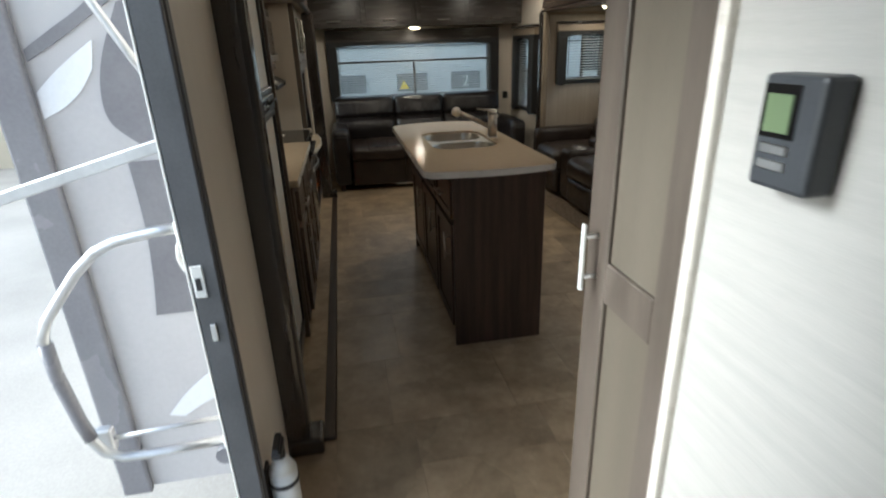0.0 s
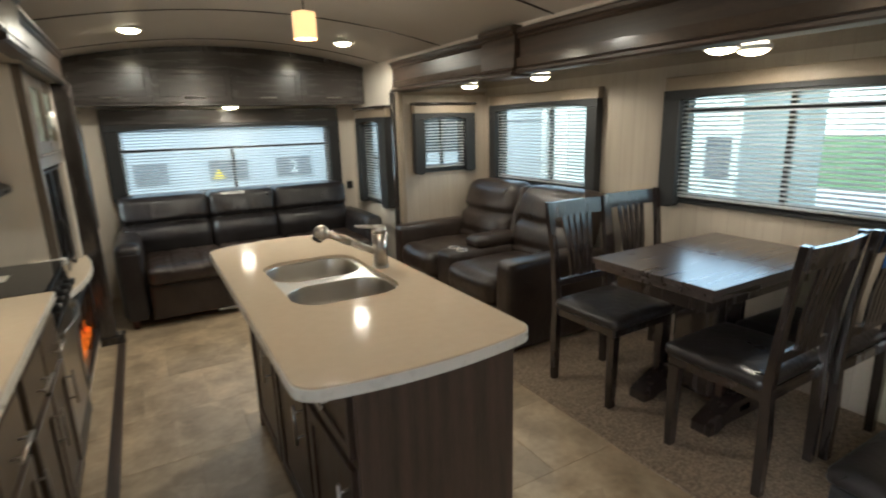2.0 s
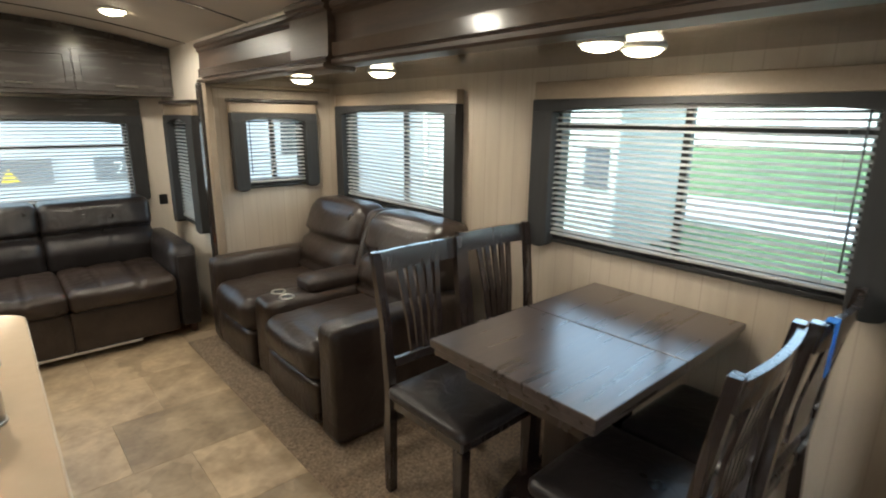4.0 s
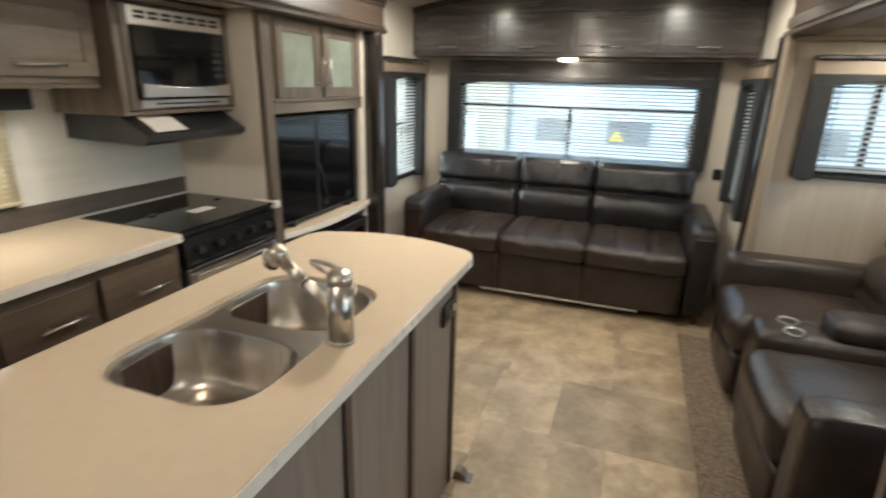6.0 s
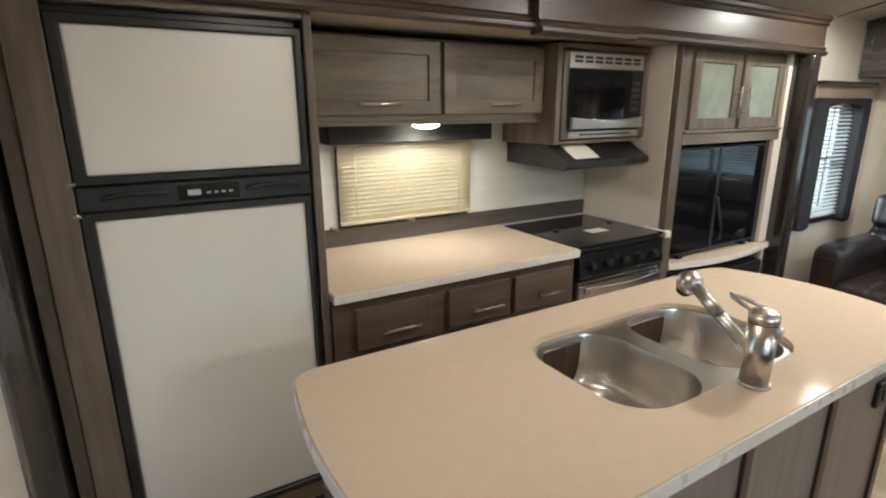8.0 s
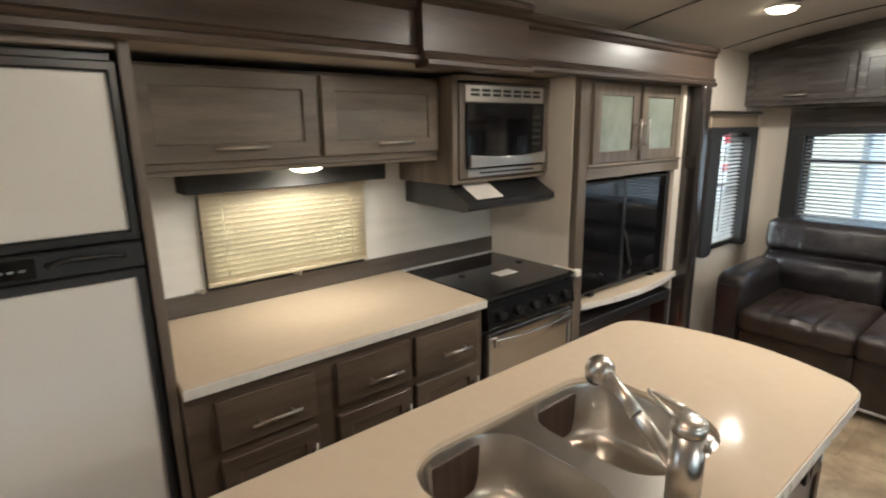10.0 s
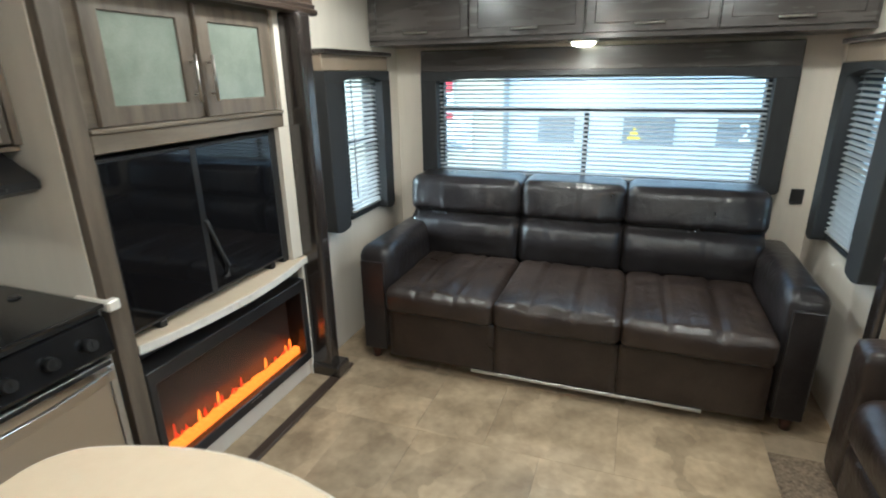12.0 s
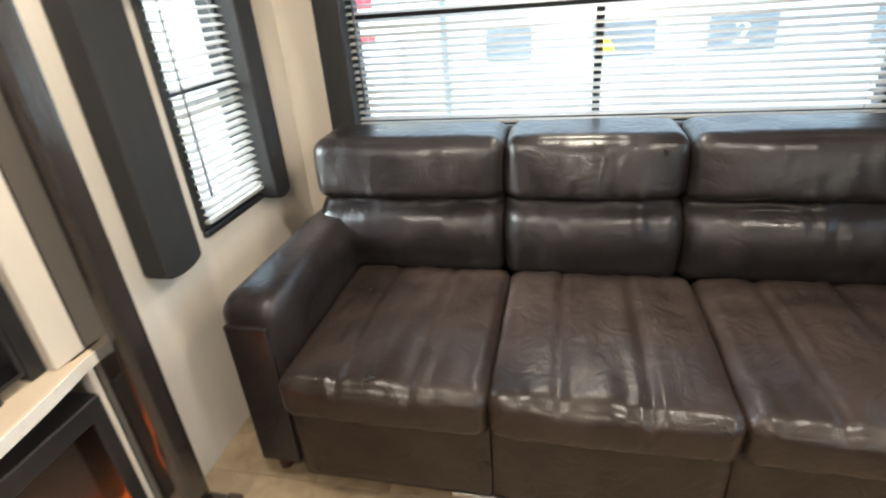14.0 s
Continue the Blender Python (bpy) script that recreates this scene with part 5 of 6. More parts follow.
for y in (5.685, 5.795):
    bm = fresh()
    n = 22
    for r0, z0, r1, z1 in ((0.030, 0.509, 0.042, 0.513), (0.042, 0.513, 0.045, 0.506), (0.030, 0.509, 0.028, 0.470)):
        a = [bm.verts.new((3.12 + r0 * math.cos(2 * math.pi * q / n), y + r0 * math.sin(2 * math.pi * q / n), z0)) for q in range(n)]
        b = [bm.verts.new((3.12 + r1 * math.cos(2 * math.pi * q / n), y + r1 * math.sin(2 * math.pi * q / n), z1)) for q in range(n)]
        for q in range(n):
            bm.faces.new((a[q], a[(q + 1) % n], b[(q + 1) % n], b[q])).smooth = True
    part("cup_holder", bm, CHROME, con, "bright steel cup holder rim")
    part("cup_well", rod(fresh(), (3.12, y, 0.5085), (3.12, y, 0.5095), 0.030, n=20), BLACK_TRIM, con)

# ---- dining set ----
table = thing("dining_table", (3.465, 3.925, 0.006), "dark wooden dining table with a folding leaf", "table")
part("tabletop", box(fresh(), (2.975, 3.605, 0.752), (3.4735, 4.245, 0.780), 0.004, 2), TABLE, table)
part("tabletop", box(fresh(), (3.4765, 3.605, 0.752), (3.955, 4.245, 0.780), 0.004, 2), TABLE, table)
part("under_edge", box(fresh(), (2.985, 3.615, 0.722), (3.945, 4.235, 0.7515), 0.006, 2), TABLE, table)
part("apron", box(fresh(), (3.06, 3.69, 0.64), (3.87, 4.16, 0.7215), 0.004), CHAIR, table)
bm = fresh()
box(bm, (3.36, 3.80, 0.10), (3.57, 4.05, 0.64), 0.02, 2)
part("pedestal", bm, CHAIR, table)
for y0, y1 in ((3.70, 3.80), (4.06, 4.16)):
    bm = fresh()
    prism(bm, [(3.20, 0.006), (3.20, 0.05), (3.28, 0.09), (3.38, 0.13), (3.55, 0.13), (3.65, 0.09), (3.73, 0.05), (3.73, 0.006), (3.66, 0.006), (3.60, 0.03), (3.33, 0.03), (3.27, 0.006)], lambda u, v, w: (u, w, v), y0, y1, 0.004)
    part("foot", bm, CHAIR, table)
part("stretcher", box(fresh(), (3.42, 3.7, 0.06), (3.51, 4.16, 0.099), 0.004), CHAIR, table)


def dining_chair(at):
    """A slat-backed chair facing -y, its back at +y."""
    ob = thing("dining_chair", (0, 0, 0), "dark wooden slat-back dining chair with a padded seat", "chair", "chairs round the table")
    part("seat_cushion", cushion(fresh(), (-0.226, -0.238, 0.425), (0.226, 0.192, 0.490), 0.032, (0.004, 0.006, 0.016), 16, 0.0015, 2.0), LEATHER, ob, "black leather seat pad")
    part("seat_frame", box(fresh(), (-0.205, -0.215, 0.385), (0.205, 0.20, 0.436), 0.006), CHAIR, ob)
    for s in (-1, 1):
        x = s * 0.185
        bm = fresh()
        prism(bm, [(-0.215, 0.386), (-0.168, 0.386), (-0.178, 0.0), (-0.206, 0.0)], lambda u, v, w: (w, u, v), x - 0.021, x + 0.021)
        part("leg", bm, CHAIR, ob)
        bm = fresh()
        prism(bm, [(0.185, 0.0), (0.218, 0.0), (0.222, 0.25), (0.212, 0.45), (0.232, 0.72), (0.275, 1.005), (0.247, 1.005), (0.204, 0.72), (0.176, 0.45), (0.182, 0.25)], lambda u, v, w: (w, u, v), x - 0.018 + s * 0.012, x + 0.018 + s * 0.012)
        for v in bm.verts:
            v.co.x += s * 0.016 * max(0.0, (v.co.z - 0.5) / 0.5) ** 2
        part("back_leg", bm, CHAIR, ob)

    def yb(z):
        return 0.198 + max(0, z - 0.45) * 0.07 + max(0, z - 0.72) * 0.09

    bm = fresh()
    k = 8
    for z0, z1, arch in ((0.915, 0.998, 0.0),):
        for i in range(k):
            xa, xb = -0.208 + 0.416 * i / k, -0.208 + 0.416 * (i + 1) / k
            ca, cb = 0.016 * (1 - (xa / 0.2) ** 2), 0.016 * (1 - (xb / 0.2) ** 2)
            q = [(xa, yb(z0) + ca, z0), (xb, yb(z0) + cb, z0), (xb, yb(z1) + cb, z1), (xa, yb(z1) + ca, z1)]
            f = [bm.verts.new(p) for p in q]
            g = [bm.verts.new((p[0], p[1] + 0.020, p[2])) for p in q]
            bm.faces.new(f)
            bm.faces.new(g[::-1])
            for a, b in ((0, 1), (1, 2), (2, 3), (3, 0)):
                bm.faces.new((f[a], g[a], g[b], f[b]))
    bmesh.ops.remove_doubles(bm, verts=bm.verts, dist=1e-5)
    bmesh.ops.recalc_face_normals(bm, faces=bm.faces)
    part("top_rail", bm, CHAIR, ob)
    part("lower_rail", box(fresh(), (-0.175, 0.192, 0.545), (0.175, 0.212, 0.585), 0.003), CHAIR, ob)
    for top, foot in ((-0.096, -0.066), (-0.048, -0.033), (0.0, 0.0), (0.048, 0.033), (0.096, 0.066)):
        bm = fresh()
        prism(bm, [(yb(0.56), 0.575), (yb(0.72) + 0.004, 0.72), (yb(0.92) + 0.012, 0.92), (yb(0.92) + 0.024, 0.92), (yb(0.72) + 0.016, 0.72), (yb(0.56) + 0.012, 0.575)], lambda u, v, q: (q, u, v), -0.0135, 0.0135)
        for v in bm.verts:
            v.co.x += foot + (top - foot) * (v.co.z - 0.575) / 0.345
        part("slat", bm, CHAIR, ob)
    ob.matrix_basis = at
    return ob


first = dining_chair(pose(3.205, 4.325, 0.006, 0, 0, 1))
copy_thing(first, pose(3.682, 4.37, 0.006, 0, 0, -2))
copy_thing(first, pose(3.205, 3.585, 0.006, 0, 0, 181))
copy_thing(first, pose(3.672, 3.555, 0.006, 0, 0, 179))
bm = fresh()
box(bm, (3.487, 3.2655, 0.872), (3.534, 3.2680, 1.006), 0.0008)
box(bm, (3.487, 3.2655, 1.0062), (3.534, 3.292, 1.0082), 0.0008)
for v in bm.verts:
    v.co.x -= 0.30 * (1.006 - v.co.z)
    v.co.y -= 0.05 * max(0.0, 0.92 - v.co.z)
solid("tape_strip", bm, TAPE, "strip of blue tape over a chair back", "tape")
ott = thing("storage_stool", (3.38, 3.11, 0.006), "low black padded stool beside the table", "stool")
part("body", box(fresh(), (3.15, 3.03, 0.006), (3.62, 3.21, 0.11), 0.02, 2), VALANCE, ott)
part("seat_pad", cushion(fresh(), (3.135, 3.01, 0.108), (3.64, 3.23, 0.18), 0.035, (0, 0, 0.008), 10), LEATHER, ott)

# ---- pantry and hall ----
pan = thing("pantry_cabinet", (1.6, 2.07, 0), "tall pale taupe pantry cabinet with a panelled door", "cabinet")
part("body", box(fresh(), (1.527, 1.892, 0.0), (1.95, 2.268, 2.04), 0.003), PANTRY, pan)
PN = face_of("x", 1.527, -1)
pd = part("door", rim_of(fresh(), PN, (1.905, 2.205, 0.03, 1.98), (1.965, 2.135, 0.12, 1.90), 0, 0.022, 0.003), PANTRY, pan)
part("middle_rail", box(fresh(), PN(1.965, 0, 0.915), PN(2.135, 0.022, 1.005), 0.003), PANTRY, pd)
for z0, z1 in ((0.12, 0.915), (1.005, 1.90)):
    part("panel", box(fresh(), PN(1.965, 0.001, z0), PN(2.135, 0.012, z1)), PANTRY_PANEL, pd)
bm = fresh()
box(bm, PN(2.172, 0.050, 0.93), PN(2.184, 0.058, 1.078), 0.002)
for z in (0.96, 1.05):
    rod(bm, PN(2.178, 0.022, z), PN(2.178, 0.050, z), 0.005, n=10)
part("handle", bm, WHITE_PLASTIC, pd, "pale bar handle")
part("corner_trim", box(fresh(), (1.490, 1.868, 0.0), (1.526, 1.891, 2.06), 0.006, 2), COUNTER_EDGE, pan, "white corner trim")

th = thing("thermostat", (1.495, 1.72, 1.30), "black wall thermostat with a green display", "thermostat")
part("case", box(fresh(), (1.466, 1.682, 1.266), (1.5045, 1.762, 1.388), 0.006, 2), surface("slate_plastic", (0.035, 0.038, 0.044), (0.052, 0.056, 0.064), 0.4, fine=200, bump=0.03), th)
part("bezel", box(fresh(), (1.4650, 1.709, 1.322), (1.4660, 1.757, 1.378), 0.0004), BLACK_GLOSS, th)
part("display", box(fresh(), (1.4635, 1.716, 1.328), (1.4648, 1.750, 1.368)), LCD, th, "green lit display")
for i, z in enumerate((1.305, 1.288)):
    part("button", box(fresh(), (1.463, 1.712, z), (1.4658, 1.750, z + 0.011), 0.002), ALLOY, th)

ext = thing("fire_extinguisher", (0.745, 2.375, 0.25), "small white fire extinguisher on the wall", "extinguisher")
bm = fresh()
x, y = 0.738, 2.485
rod(bm, (x, y, 0.06), (x, y, 0.30), 0.040, n=24)
rod(bm, (x, y, 0.30), (x, y, 0.345), 0.040, 0.018, 24)
rod(bm, (x, y, 0.045), (x, y, 0.06), 0.034, 0.040, 24)
part("cylinder", bm, WHITE_PLASTIC, ext)
bm = fresh()
rod(bm, (x, y, 0.345), (x, y, 0.375), 0.016, n=16)
box(bm, (x - 0.014, y - 0.05, 0.372), (x + 0.014, y + 0.03, 0.392), 0.004)
box(bm, (x - 0.010, y - 0.055, 0.398), (x + 0.010, y + 0.025, 0.410), 0.004)
part("valve_head", bm, BLACK_TRIM, ext, "black valve and lever")
bm = fresh()
rod(bm, (x, y, 0.255), (x, y, 0.268), 0.0425, n=24)
box(bm, (0.690, y - 0.02, 0.10), (0.700, y + 0.02, 0.32), 0.002)
part("wall_bracket", bm, BLACK_TRIM, ext)

entry = thing("door_entry", (0.66, 2.02, 0), "open entrance doorway with a dull grey metal frame", "door", kind="structure")
part("jamb", box(fresh(), (0.634, 2.400, 0.0), (0.694, 2.419, 1.925), 0.003), JAMB, entry, "dull grey metal jamb")
part("jamb", box(fresh(), (0.634, 1.621, 0.0), (0.694, 1.640, 1.925), 0.003), JAMB, entry, "dull grey metal jamb")
part("head_jamb", box(fresh(), (0.634, 1.641, 1.905), (0.694, 2.399, 1.928), 0.003), JAMB, entry)
part("threshold", box(fresh(), (0.600, 1.641, -0.02), (0.694, 2.399, 0.004), 0.003), ALLOY, entry)
part("inner_flange", box(fresh(), (0.6905, 2.4195, 0.0), (0.697, 2.445, 1.94), 0.002), JAMB, entry)
bm = fresh()
box(bm, (0.640, 2.394, 0.905), (0.666, 2.3995, 0.985), 0.002)
part("edge_seal", box(fresh(), (0.6285, 2.3995, 0.0), (0.6335, 2.4185, 1.93), 0.001), WHITE_PLASTIC, entry, "thin pale edge seal")
k = part("strike_plate", bm, WHITE_PLASTIC, entry, "worn metal strike plate")
part("latch_hole", box(fresh(), (0.647, 2.392, 0.925), (0.658, 2.3938, 0.955)), BLACK_TRIM, k)
part("dead_latch", box(fresh(), (0.656, 2.393, 0.79), (0.670, 2.3995, 0.835), 0.002), ALLOY, entry)

grab = thing("grab_handle", (0.60, 2.48, 0.43), "folding aluminium entry grab handle outside the door", "handle")
bm = fresh()
tube(bm, [(0.632, 2.48, 1.053), (0.56, 2.48, 1.047), (0.47, 2.48, 1.032), (0.42, 2.48, 1.010), (0.37, 2.48, 0.965), (0.32, 2.48, 0.905), (0.275, 2.48, 0.850), (0.256, 2.48, 0.805), (0.256, 2.48, 0.70),
          (0.272, 2.48, 0.56), (0.285, 2.48, 0.49), (0.305, 2.48, 0.45), (0.345, 2.48, 0.428), (0.42, 2.48, 0.424), (0.632, 2.48, 0.436)], 0.013, 12)
part("rail", bm, ALLOY, grab)
part("grip", tube(fresh(), [(0.2555, 2.48, 0.79), (0.2555, 2.48, 0.70), (0.272, 2.48, 0.56), (0.284, 2.48, 0.50)], 0.0165, 12), DECAL, grab, "dark foam grip")
for z in (1.053, 0.436):
    part("mount", box(fresh(), (0.606, 2.455, z - 0.035), (0.634, 2.505, z + 0.022), 0.004), WHITE_PLASTIC, grab)
part("latch_loop", tube(fresh(), [(0.612, 2.482, 1.030), (0.598, 2.482, 1.005), (0.594, 2.482, 0.975), (0.602, 2.482, 0.945), (0.622, 2.482, 0.930)], 0.006, 8), WHITE_PLASTIC, grab, "pale plastic latch loop")
part("hinge_boss", rod(fresh(), (0.606, 2.452, 0.402), (0.606, 2.500, 0.402), 0.026, 0.024, 18), DECAL, grab, "dark grey hinge boss")
arm = thing("awning_arm", (0.62, 2.49, 1.2), "bare aluminium awning arm on the outer wall", "awning")
part("bar", box(fresh(), (0.0, -0.012, -0.014), (0.56, 0.012, 0.014), 0.003), ALLOY, arm)
bar = arm.children[0]
bar.matrix_basis = pose(0.062 - 0.62 + 0.285, 0.02, 1.245 - 0.077 - 1.2, 0, -15.5, 0)
bm = fresh()
tube(bm, [(0.622, 2.50, 1.355), (0.575, 2.50, 1.45), (0.536, 2.50, 1.531), (0.36, 2.50, 1.89)], 0.009, 10)
part("gas_strut", bm, ALLOY, arm)
part("cross_bar", tube(fresh(), [(0.622, 2.53, 0.475), (0.42, 2.53, 0.462), (0.25, 2.53, 0.45)], 0.007, 8), ALLOY, arm)
part("bracket", box(fresh(), (0.607, 2.478, 1.215), (0.634, 2.525, 1.395), 0.003), ALLOY, arm)

part("clip", box(fresh(), (0.268, 2.512, 0.418), (0.312, 2.545, 0.492), 0.006, 2), ALLOY, arm, "pale metal clip on the cross bar")
trim = solid("trim_slide_corner", box(fresh(), (0.098, 2.862, -0.06), (0.195, 2.8885, 1.78), 0.008, 2), DECAL, "dark grey corner trim of the slide-out", "trim", kind="structure")
graphic = thing("wall_graphic", (0.42, 2.8885, 0.24), "grey and pale vinyl swooshes and a painted sheen on the slide-out end", "graphic")
VINYL = surface("grey_vinyl_graphic", (0.15, 0.15, 0.17), (0.20, 0.20, 0.22), 0.2, scale=3)
PALE_VINYL_AND_SHEEN = surface("pale_vinyl_and_sheen", (0.62, 0.65, 0.70), (0.70, 0.73, 0.78), 0.2, scale=3)


def swoosh(left_side, right_side, material, label):
    """A thin flat shape between two curves, each smoothed through a few places (x, z)."""
    def smooth(p):
        q = [p[0]] + list(p) + [p[-1]]
        out = []
        for i in range(1, len(q) - 2):
            for k in range(6):
                t = k / 6
                out.append(tuple(0.5 * (2 * q[i][c] + (q[i + 1][c] - q[i - 1][c]) * t + (2 * q[i - 1][c] - 5 * q[i][c] + 4 * q[i + 1][c] - q[i + 2][c]) * t * t
                                        + (3 * q[i][c] - q[i - 1][c] - 3 * q[i + 1][c] + q[i + 2][c]) * t ** 3) for c in (0, 1)))
        return out + [p[-1]]
    part("swoosh", prism(fresh(), smooth(left_side) + smooth(right_side)[::-1], lambda u, v, w: (u, w, v), 2.885, 2.8888), material, graphic, label)


swoosh([(0.45, 1.56), (0.385, 1.43), (0.358, 1.33), (0.366, 1.25), (0.43, 1.185)], [(0.60, 1.62), (0.60, 1.40), (0.60, 1.185)], VINYL, "dark grey swoosh")
swoosh([(0.382, 1.14), (0.385, 0.95), (0.372, 0.78), (0.352, 0.64)], [(0.60, 1.14), (0.60, 0.90), (0.60, 0.64)], VINYL, "dark grey block")
swoosh([(0.31, 0.25), (0.39, 0.34), (0.48, 0.405), (0.60, 0.455)], [(0.36, 0.235), (0.42, 0.272), (0.49, 0.305), (0.60, 0.335)], PALE_VINYL_AND_SHEEN, "pale curved band")
# Upper pale band: a bluish highlight on the glossy shell, modelled as a shape.
swoosh([(0.20, 1.34), (0.25, 1.385), (0.31, 1.43), (0.37, 1.47)], [(0.20, 1.27), (0.26, 1.30), (0.31, 1.34), (0.352, 1.395)], PALE_VINYL_AND_SHEEN, "pale curved band")
swoosh([(0.20, 1.45), (0.28, 1.50), (0.36, 1.55), (0.44, 1.62)], [(0.20, 1.42), (0.28, 1.465), (0.36, 1.515), (0.46, 1.58)], VINYL, "thin dark stripe")

# ---- outside ----
GROUND_Z = -0.95
bm = fresh()
bmesh.ops.create_grid(bm, x_segments=1, y_segments=1, size=600, matrix=Matrix.Translation((0, 0, GROUND_Z)))
solid("ground", bm, surface("pale_gravel", (0.32, 0.305, 0.28), (0.45, 0.43, 0.40), 0.9, scale=0.6, fine=60, bump=0.3), "pale gravel storage yard", "ground", kind="structure")
LAWN = surface("mown_grass", (0.042, 0.085, 0.018), (0.075, 0.145, 0.035), 0.9, scale=1.2, fine=40, bump=0.4)
solid("ground_lawn", box(fresh(), (7.5, -60, GROUND_Z), (90, 40, GROUND_Z + 0.03)), LAWN, "green mown lawn beyond the trailers", "grass", kind="structure")
solid("road", box(fresh(), (15.0, -60, GROUND_Z), (19.5, 40, GROUND_Z + 0.05)), surface("pale_concrete", (0.42, 0.41, 0.39), (0.52, 0.51, 0.49), 0.8, scale=0.8, fine=30), "pale concrete road across the lawn", "road", kind="structure")
SIDING = surface("white_trailer_siding", (0.44, 0.46, 0.475), (0.50, 0.52, 0.54), 0.35, scale=0.8, fine=20, bump=0.0)
TEAL = surface("pale_grey_siding", (0.225, 0.25, 0.245), (0.26, 0.285, 0.28), 0.4, scale=0.8, fine=20, bump=0.0)
RIB = surface("white_panel_rib", (0.32, 0.33, 0.32), (0.36, 0.37, 0.36), 0.4, scale=0.8, fine=20, bump=0.0)
TAN = surface("beige_siding", (0.47, 0.42, 0.32), (0.53, 0.48, 0.37), 0.6, scale=0.8, fine=20)
GREYP = surface("grey_vent_panel", (0.13, 0.14, 0.15), (0.18, 0.19, 0.20), 0.4, scale=3)
WIN = surface("tinted_trailer_window", (0.035, 0.04, 0.045), (0.05, 0.055, 0.06), 0.08, scale=2, bump=0.0)


def trailer(x0, x1, y0, y1, z1, wall_mat, label):
    ob = thing("travel_trailer", ((x0 + x1) / 2, (y0 + y1) / 2, GROUND_Z), label, "trailer", "parked trailers")
    part("body", box(fresh(), (x0, y0, -0.45), (x1, y1, z1), 0.05, 3), wall_mat, ob)
    part("roof", box(fresh(), (x0 + 0.03, y0 + 0.03, z1), (x1 - 0.03, y1 - 0.03, z1 + 0.06), 0.02), WHITE_PLASTIC, ob)
    part("skirt", box(fresh(), (x0 + 0.05, y0 + 0.05, -0.62), (x1 - 0.05, y1 - 0.05, -0.451)), BLACK_TRIM, ob)
    lon = x1 - x0 > y1 - y0
    for f in (0.44, 0.53):
        for s in (0, 1):
            c = (x0 + (x1 - x0) * f, y0 + 0.12 if s else y1 - 0.12) if lon else (x0 + 0.12 if s else x1 - 0.12, y0 + (y1 - y0) * f)
            d = (0, 0.10, 0) if lon else (0.10, 0, 0)
            w = part("wheel", rod(fresh(), Vector((*c, GROUND_Z + 0.34)) - Vector(d), Vector((*c, GROUND_Z + 0.34)) + Vector(d), 0.34, n=28), BLACK_TRIM, ob)
            part("rim", rod(fresh(), Vector((*c, GROUND_Z + 0.34)) - Vector(d) * 1.03, Vector((*c, GROUND_Z + 0.34)) + Vector(d) * 1.03, 0.19, n=20), ALLOY, w)
    return ob


back_trailer = trailer(0.58, 11.0, 11.15, 13.6, 2.35, SIDING, "white travel trailer parked behind")
Q = face_of("y", 11.15, -1)
for u0, u1 in ((1.02, 1.46), (2.02, 2.58), (3.02, 3.58), (4.3, 4.85)):
    part("vent_panel", box(fresh(), Q(u0, 0.0, 0.66), Q(u1, 0.02, 0.97), 0.008), GREYP, back_trailer, "grey service panel")
part("corner_trim", box(fresh(), Q(0.57, 0.0, -0.44), Q(0.64, 0.015, 2.30), 0.004), GREYP, back_trailer)
part("belt_line", box(fresh(), Q(0.66, 0.0, 1.42), Q(10.95, 0.012, 1.45), 0.003), GREYP, back_trailer)
part("window", box(fresh(), Q(5.6, 0, 0.9), Q(6.7, 0.02, 1.7), 0.01), WIN, back_trailer)
bm = fresh()
prism(bm, [(2.06, 0.70), (2.24, 0.70), (2.15, 0.86)], lambda u, v, w: Q(u, w, v), 0.0205, 0.024)
part("warning_triangle", bm, surface("yellow_sticker", (0.80, 0.55, 0.02), (0.85, 0.60, 0.03), 0.5), back_trailer, "yellow warning triangle")
txt = bpy.data.curves.new("number", "FONT")
txt.body, txt.size, txt.extrude, txt.align_x = "2", 0.27, 0.003, "CENTER"
num_ob = bpy.data.objects.new("number", txt)
scene.collection.objects.link(num_ob)
bpy.context.view_layer.update()
me = bpy.data.meshes.new_from_object(num_ob.evaluated_get(bpy.context.evaluated_depsgraph_get()))
bpy.data.objects.remove(num_ob)
me.materials.append(WHITE_PLASTIC)
num = new("number", me)
place_under(num, back_trailer, (3.30, 11.124, 0.725))
num.rotation_euler = (radians(90), 0, 0)
tagged(num, "white number 2 on the grey panel")

side_trailer = trailer(8.6, 11.0, 6.9, 15.6, 2.3, TEAL, "pale grey trailer parked beside the lawn")
S = face_of("x", 8.6, -1)
for u0, u1, z0, z1 in ((7.02, 7.42, 0.52, 1.13), (13.7, 14.3, 0.16, 1.30)):
    part("window", box(fresh(), S(u0, 0, z0), S(u1, 0.025, z1), 0.01), WIN, side_trailer)
for u, w in ((7.75, 0.10), (9.55, 0.10), (10.36, 0.34), (11.0, 0.26), (12.6, 0.10)):
    part("panel_rib", box(fresh(), S(u, 0, -0.4), S(u + w, 0.05, 2.25), 0.02), RIB, side_trailer)
shed = thing("storage_building", (-6, 16, GROUND_Z), "beige metal building with red and white signs", "building")
part("wall", box(fresh(), (-14, 15.0, GROUND_Z), (1.6, 22, 3.6)), TAN, shed)
part("roof", box(fresh(), (-14.3, 14.7, 3.6), (1.9, 22.3, 3.8), 0.02), SIDING, shed)
RED = surface("red_sign_print", (0.60, 0.03, 0.04), (0.68, 0.04, 0.05), 0.5)
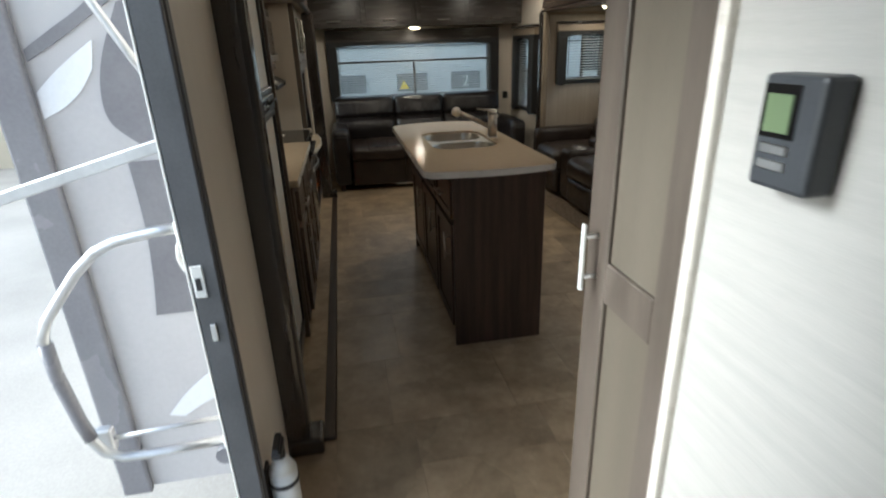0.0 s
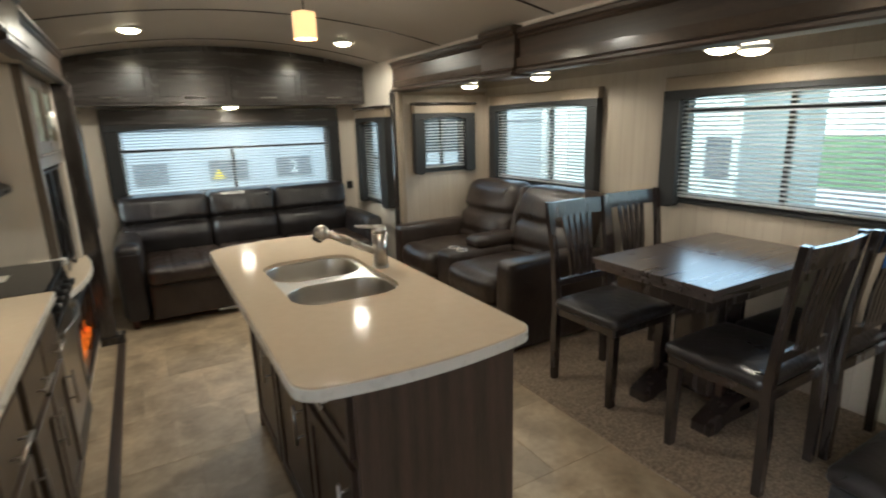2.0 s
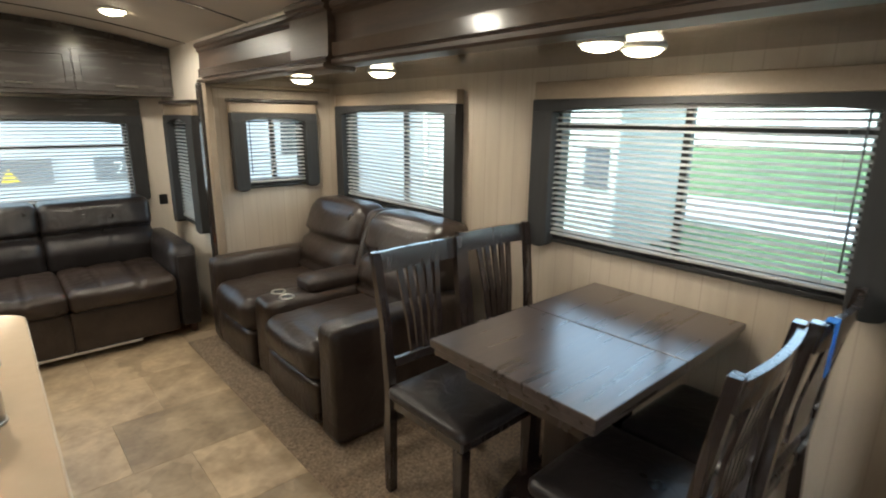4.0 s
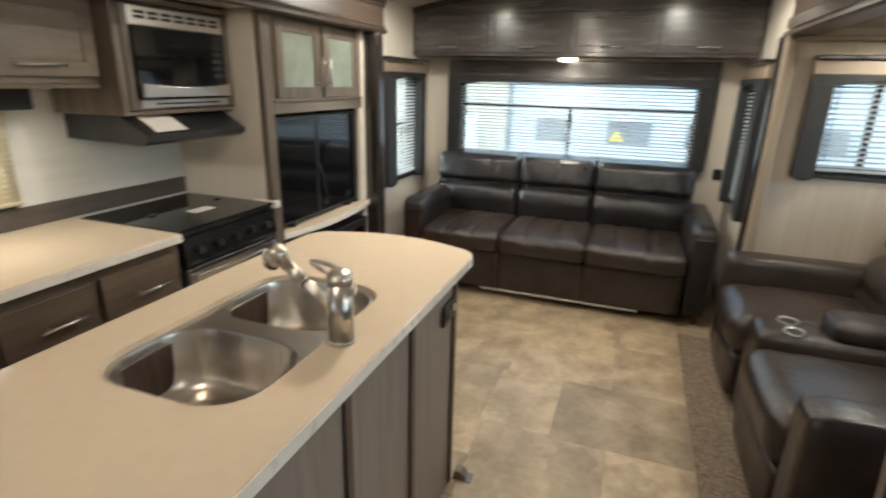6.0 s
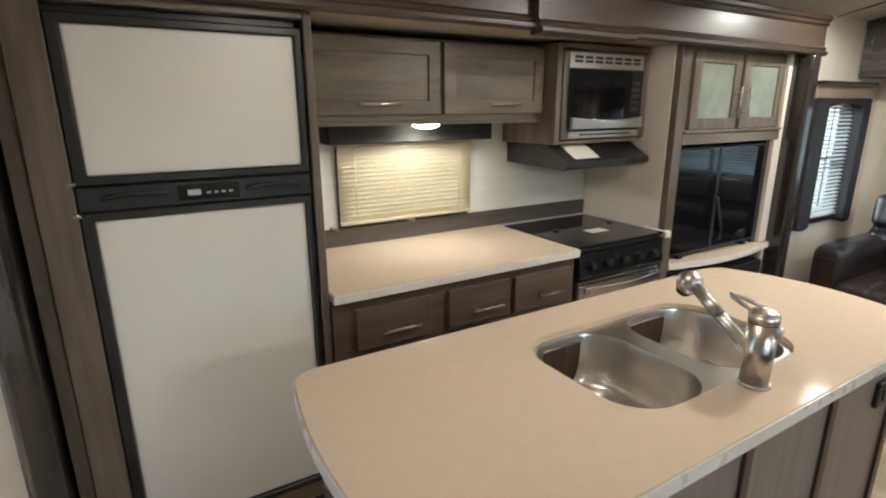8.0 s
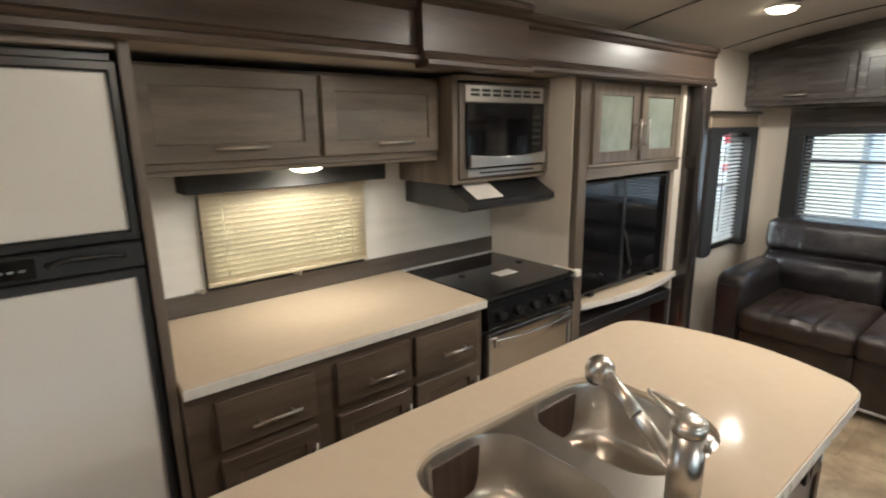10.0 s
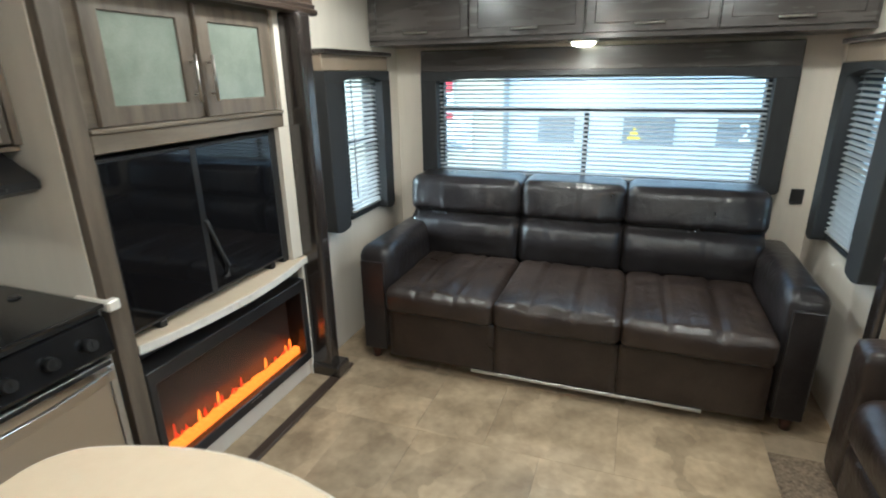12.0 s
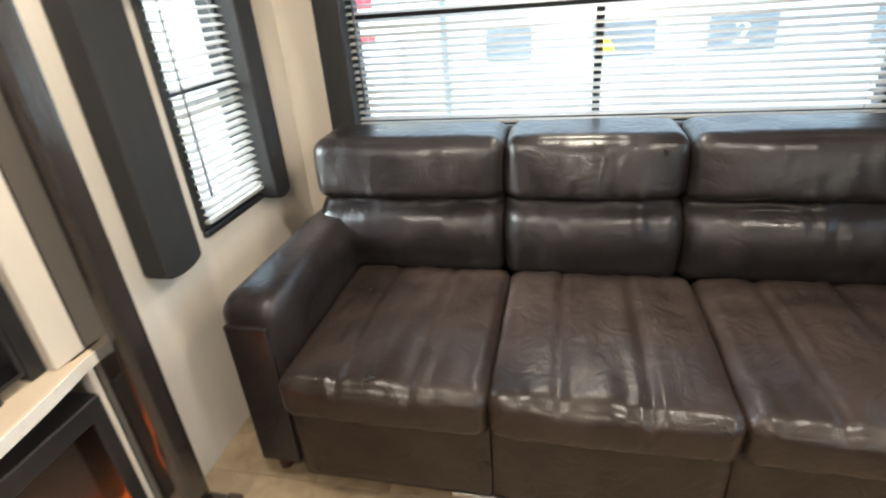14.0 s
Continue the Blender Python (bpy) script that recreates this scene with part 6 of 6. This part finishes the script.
for z0, z1, x1, red in ((0.87, 1.36, -1.40, 0.20), (-0.08, 0.75, -1.0, 0.15)):
    sg = part("sign_board", box(fresh(), (-2.6, 14.96, z0), (x1, 14.995, z1), 0.004), WHITE_PLASTIC, shed)
    part("red_band", box(fresh(), (-2.55, 14.952, z1 - 0.03 - red), (-1.42, 14.958, z1 - 0.03)), RED, sg)
    for i in range(3):
        part("text_bar", box(fresh(), (-2.5, 14.952, z0 + 0.05 + i * 0.07), (x1 - 0.1 - 0.12 * i, 14.956, z0 + 0.075 + i * 0.07)), GREYP, sg)
far = thing("warehouse", (70, -10, GROUND_Z), "long pale distant warehouse beyond the lawn", "building")
part("wall", box(fresh(), (62, -55, GROUND_Z), (74, 30, 5.5)), SIDING, far)
part("roof", box(fresh(), (61.5, -55.5, 5.5), (74.5, 30.5, 5.9)), GREYP, far)
for i in range(9):
    part("bay_door", box(fresh(), (61.93, -50 + i * 8.6, GROUND_Z), (62.0, -46 + i * 8.6, 3.0)), TEAL, far)

# ---- floor tiles ----
random.seed(11)
TILES = {}


def tile(x0, x1, y0, y1, z, parent):
    gap = 0.0007
    w, h = round(x1 - x0 - gap, 3), round(y1 - y0 - gap, 3)
    if (w, h) not in TILES:
        bm = box(fresh(), (-w / 2, -h / 2, -0.0035), (w / 2, h / 2, 0.0), 0.0012)
        me = bpy.data.meshes.new("tile")
        bm.to_mesh(me)
        bm.free()
        me.materials.append(TILE)
        TILES[(w, h)] = me
    ob = new("tile", TILES[(w, h)])
    place_under(ob, parent, ((x0 + x1) / 2, (y0 + y1) / 2, z))


ROWS_Y = [5.797 + 0.4725 * k for k in range(-13, 5)]
for r, y0 in enumerate(ROWS_Y):
    y1 = min(y0 + 0.4725, REAR)
    if y0 >= REAR - 0.02 or y1 - y0 < 0.02:
        continue
    wide = y0 > 6.60 or y1 < 2.9
    xa, xe = (LX, RX) if wide else (0.862, 2.80)
    if y0 < 2.26:
        xe = 1.56
    start = {0: 2.22, 1: 1.93}.get(r % 2)
    cuts = [start]
    while cuts[-1] < xe - 0.2:
        cuts.append(round(cuts[-1] + random.choice((0.315, 0.525, 0.525)), 3))
    while cuts[0] > xa + 0.2:
        cuts.insert(0, round(cuts[0] - random.choice((0.315, 0.525, 0.525)), 3))
    cuts = [xa] + [c for c in cuts if xa + 0.06 < c < xe - 0.06] + [xe]
    for a, b in zip(cuts, cuts[1:]):
        if b - a > 0.45 and random.random() < 0.45:
            m = round((y0 + y1) / 2, 3)
            tile(a, b, y0, m, 0.0, floor)
            tile(a, b, m, y1, 0.0, floor)
        else:
            tile(a, b, y0, y1, 0.0, floor)
for k in range(8):
    tile(0.55, 0.811, 2.96 + k * 0.4525, 2.96 + (k + 1) * 0.4525, 0.0148, floor_kitchen)
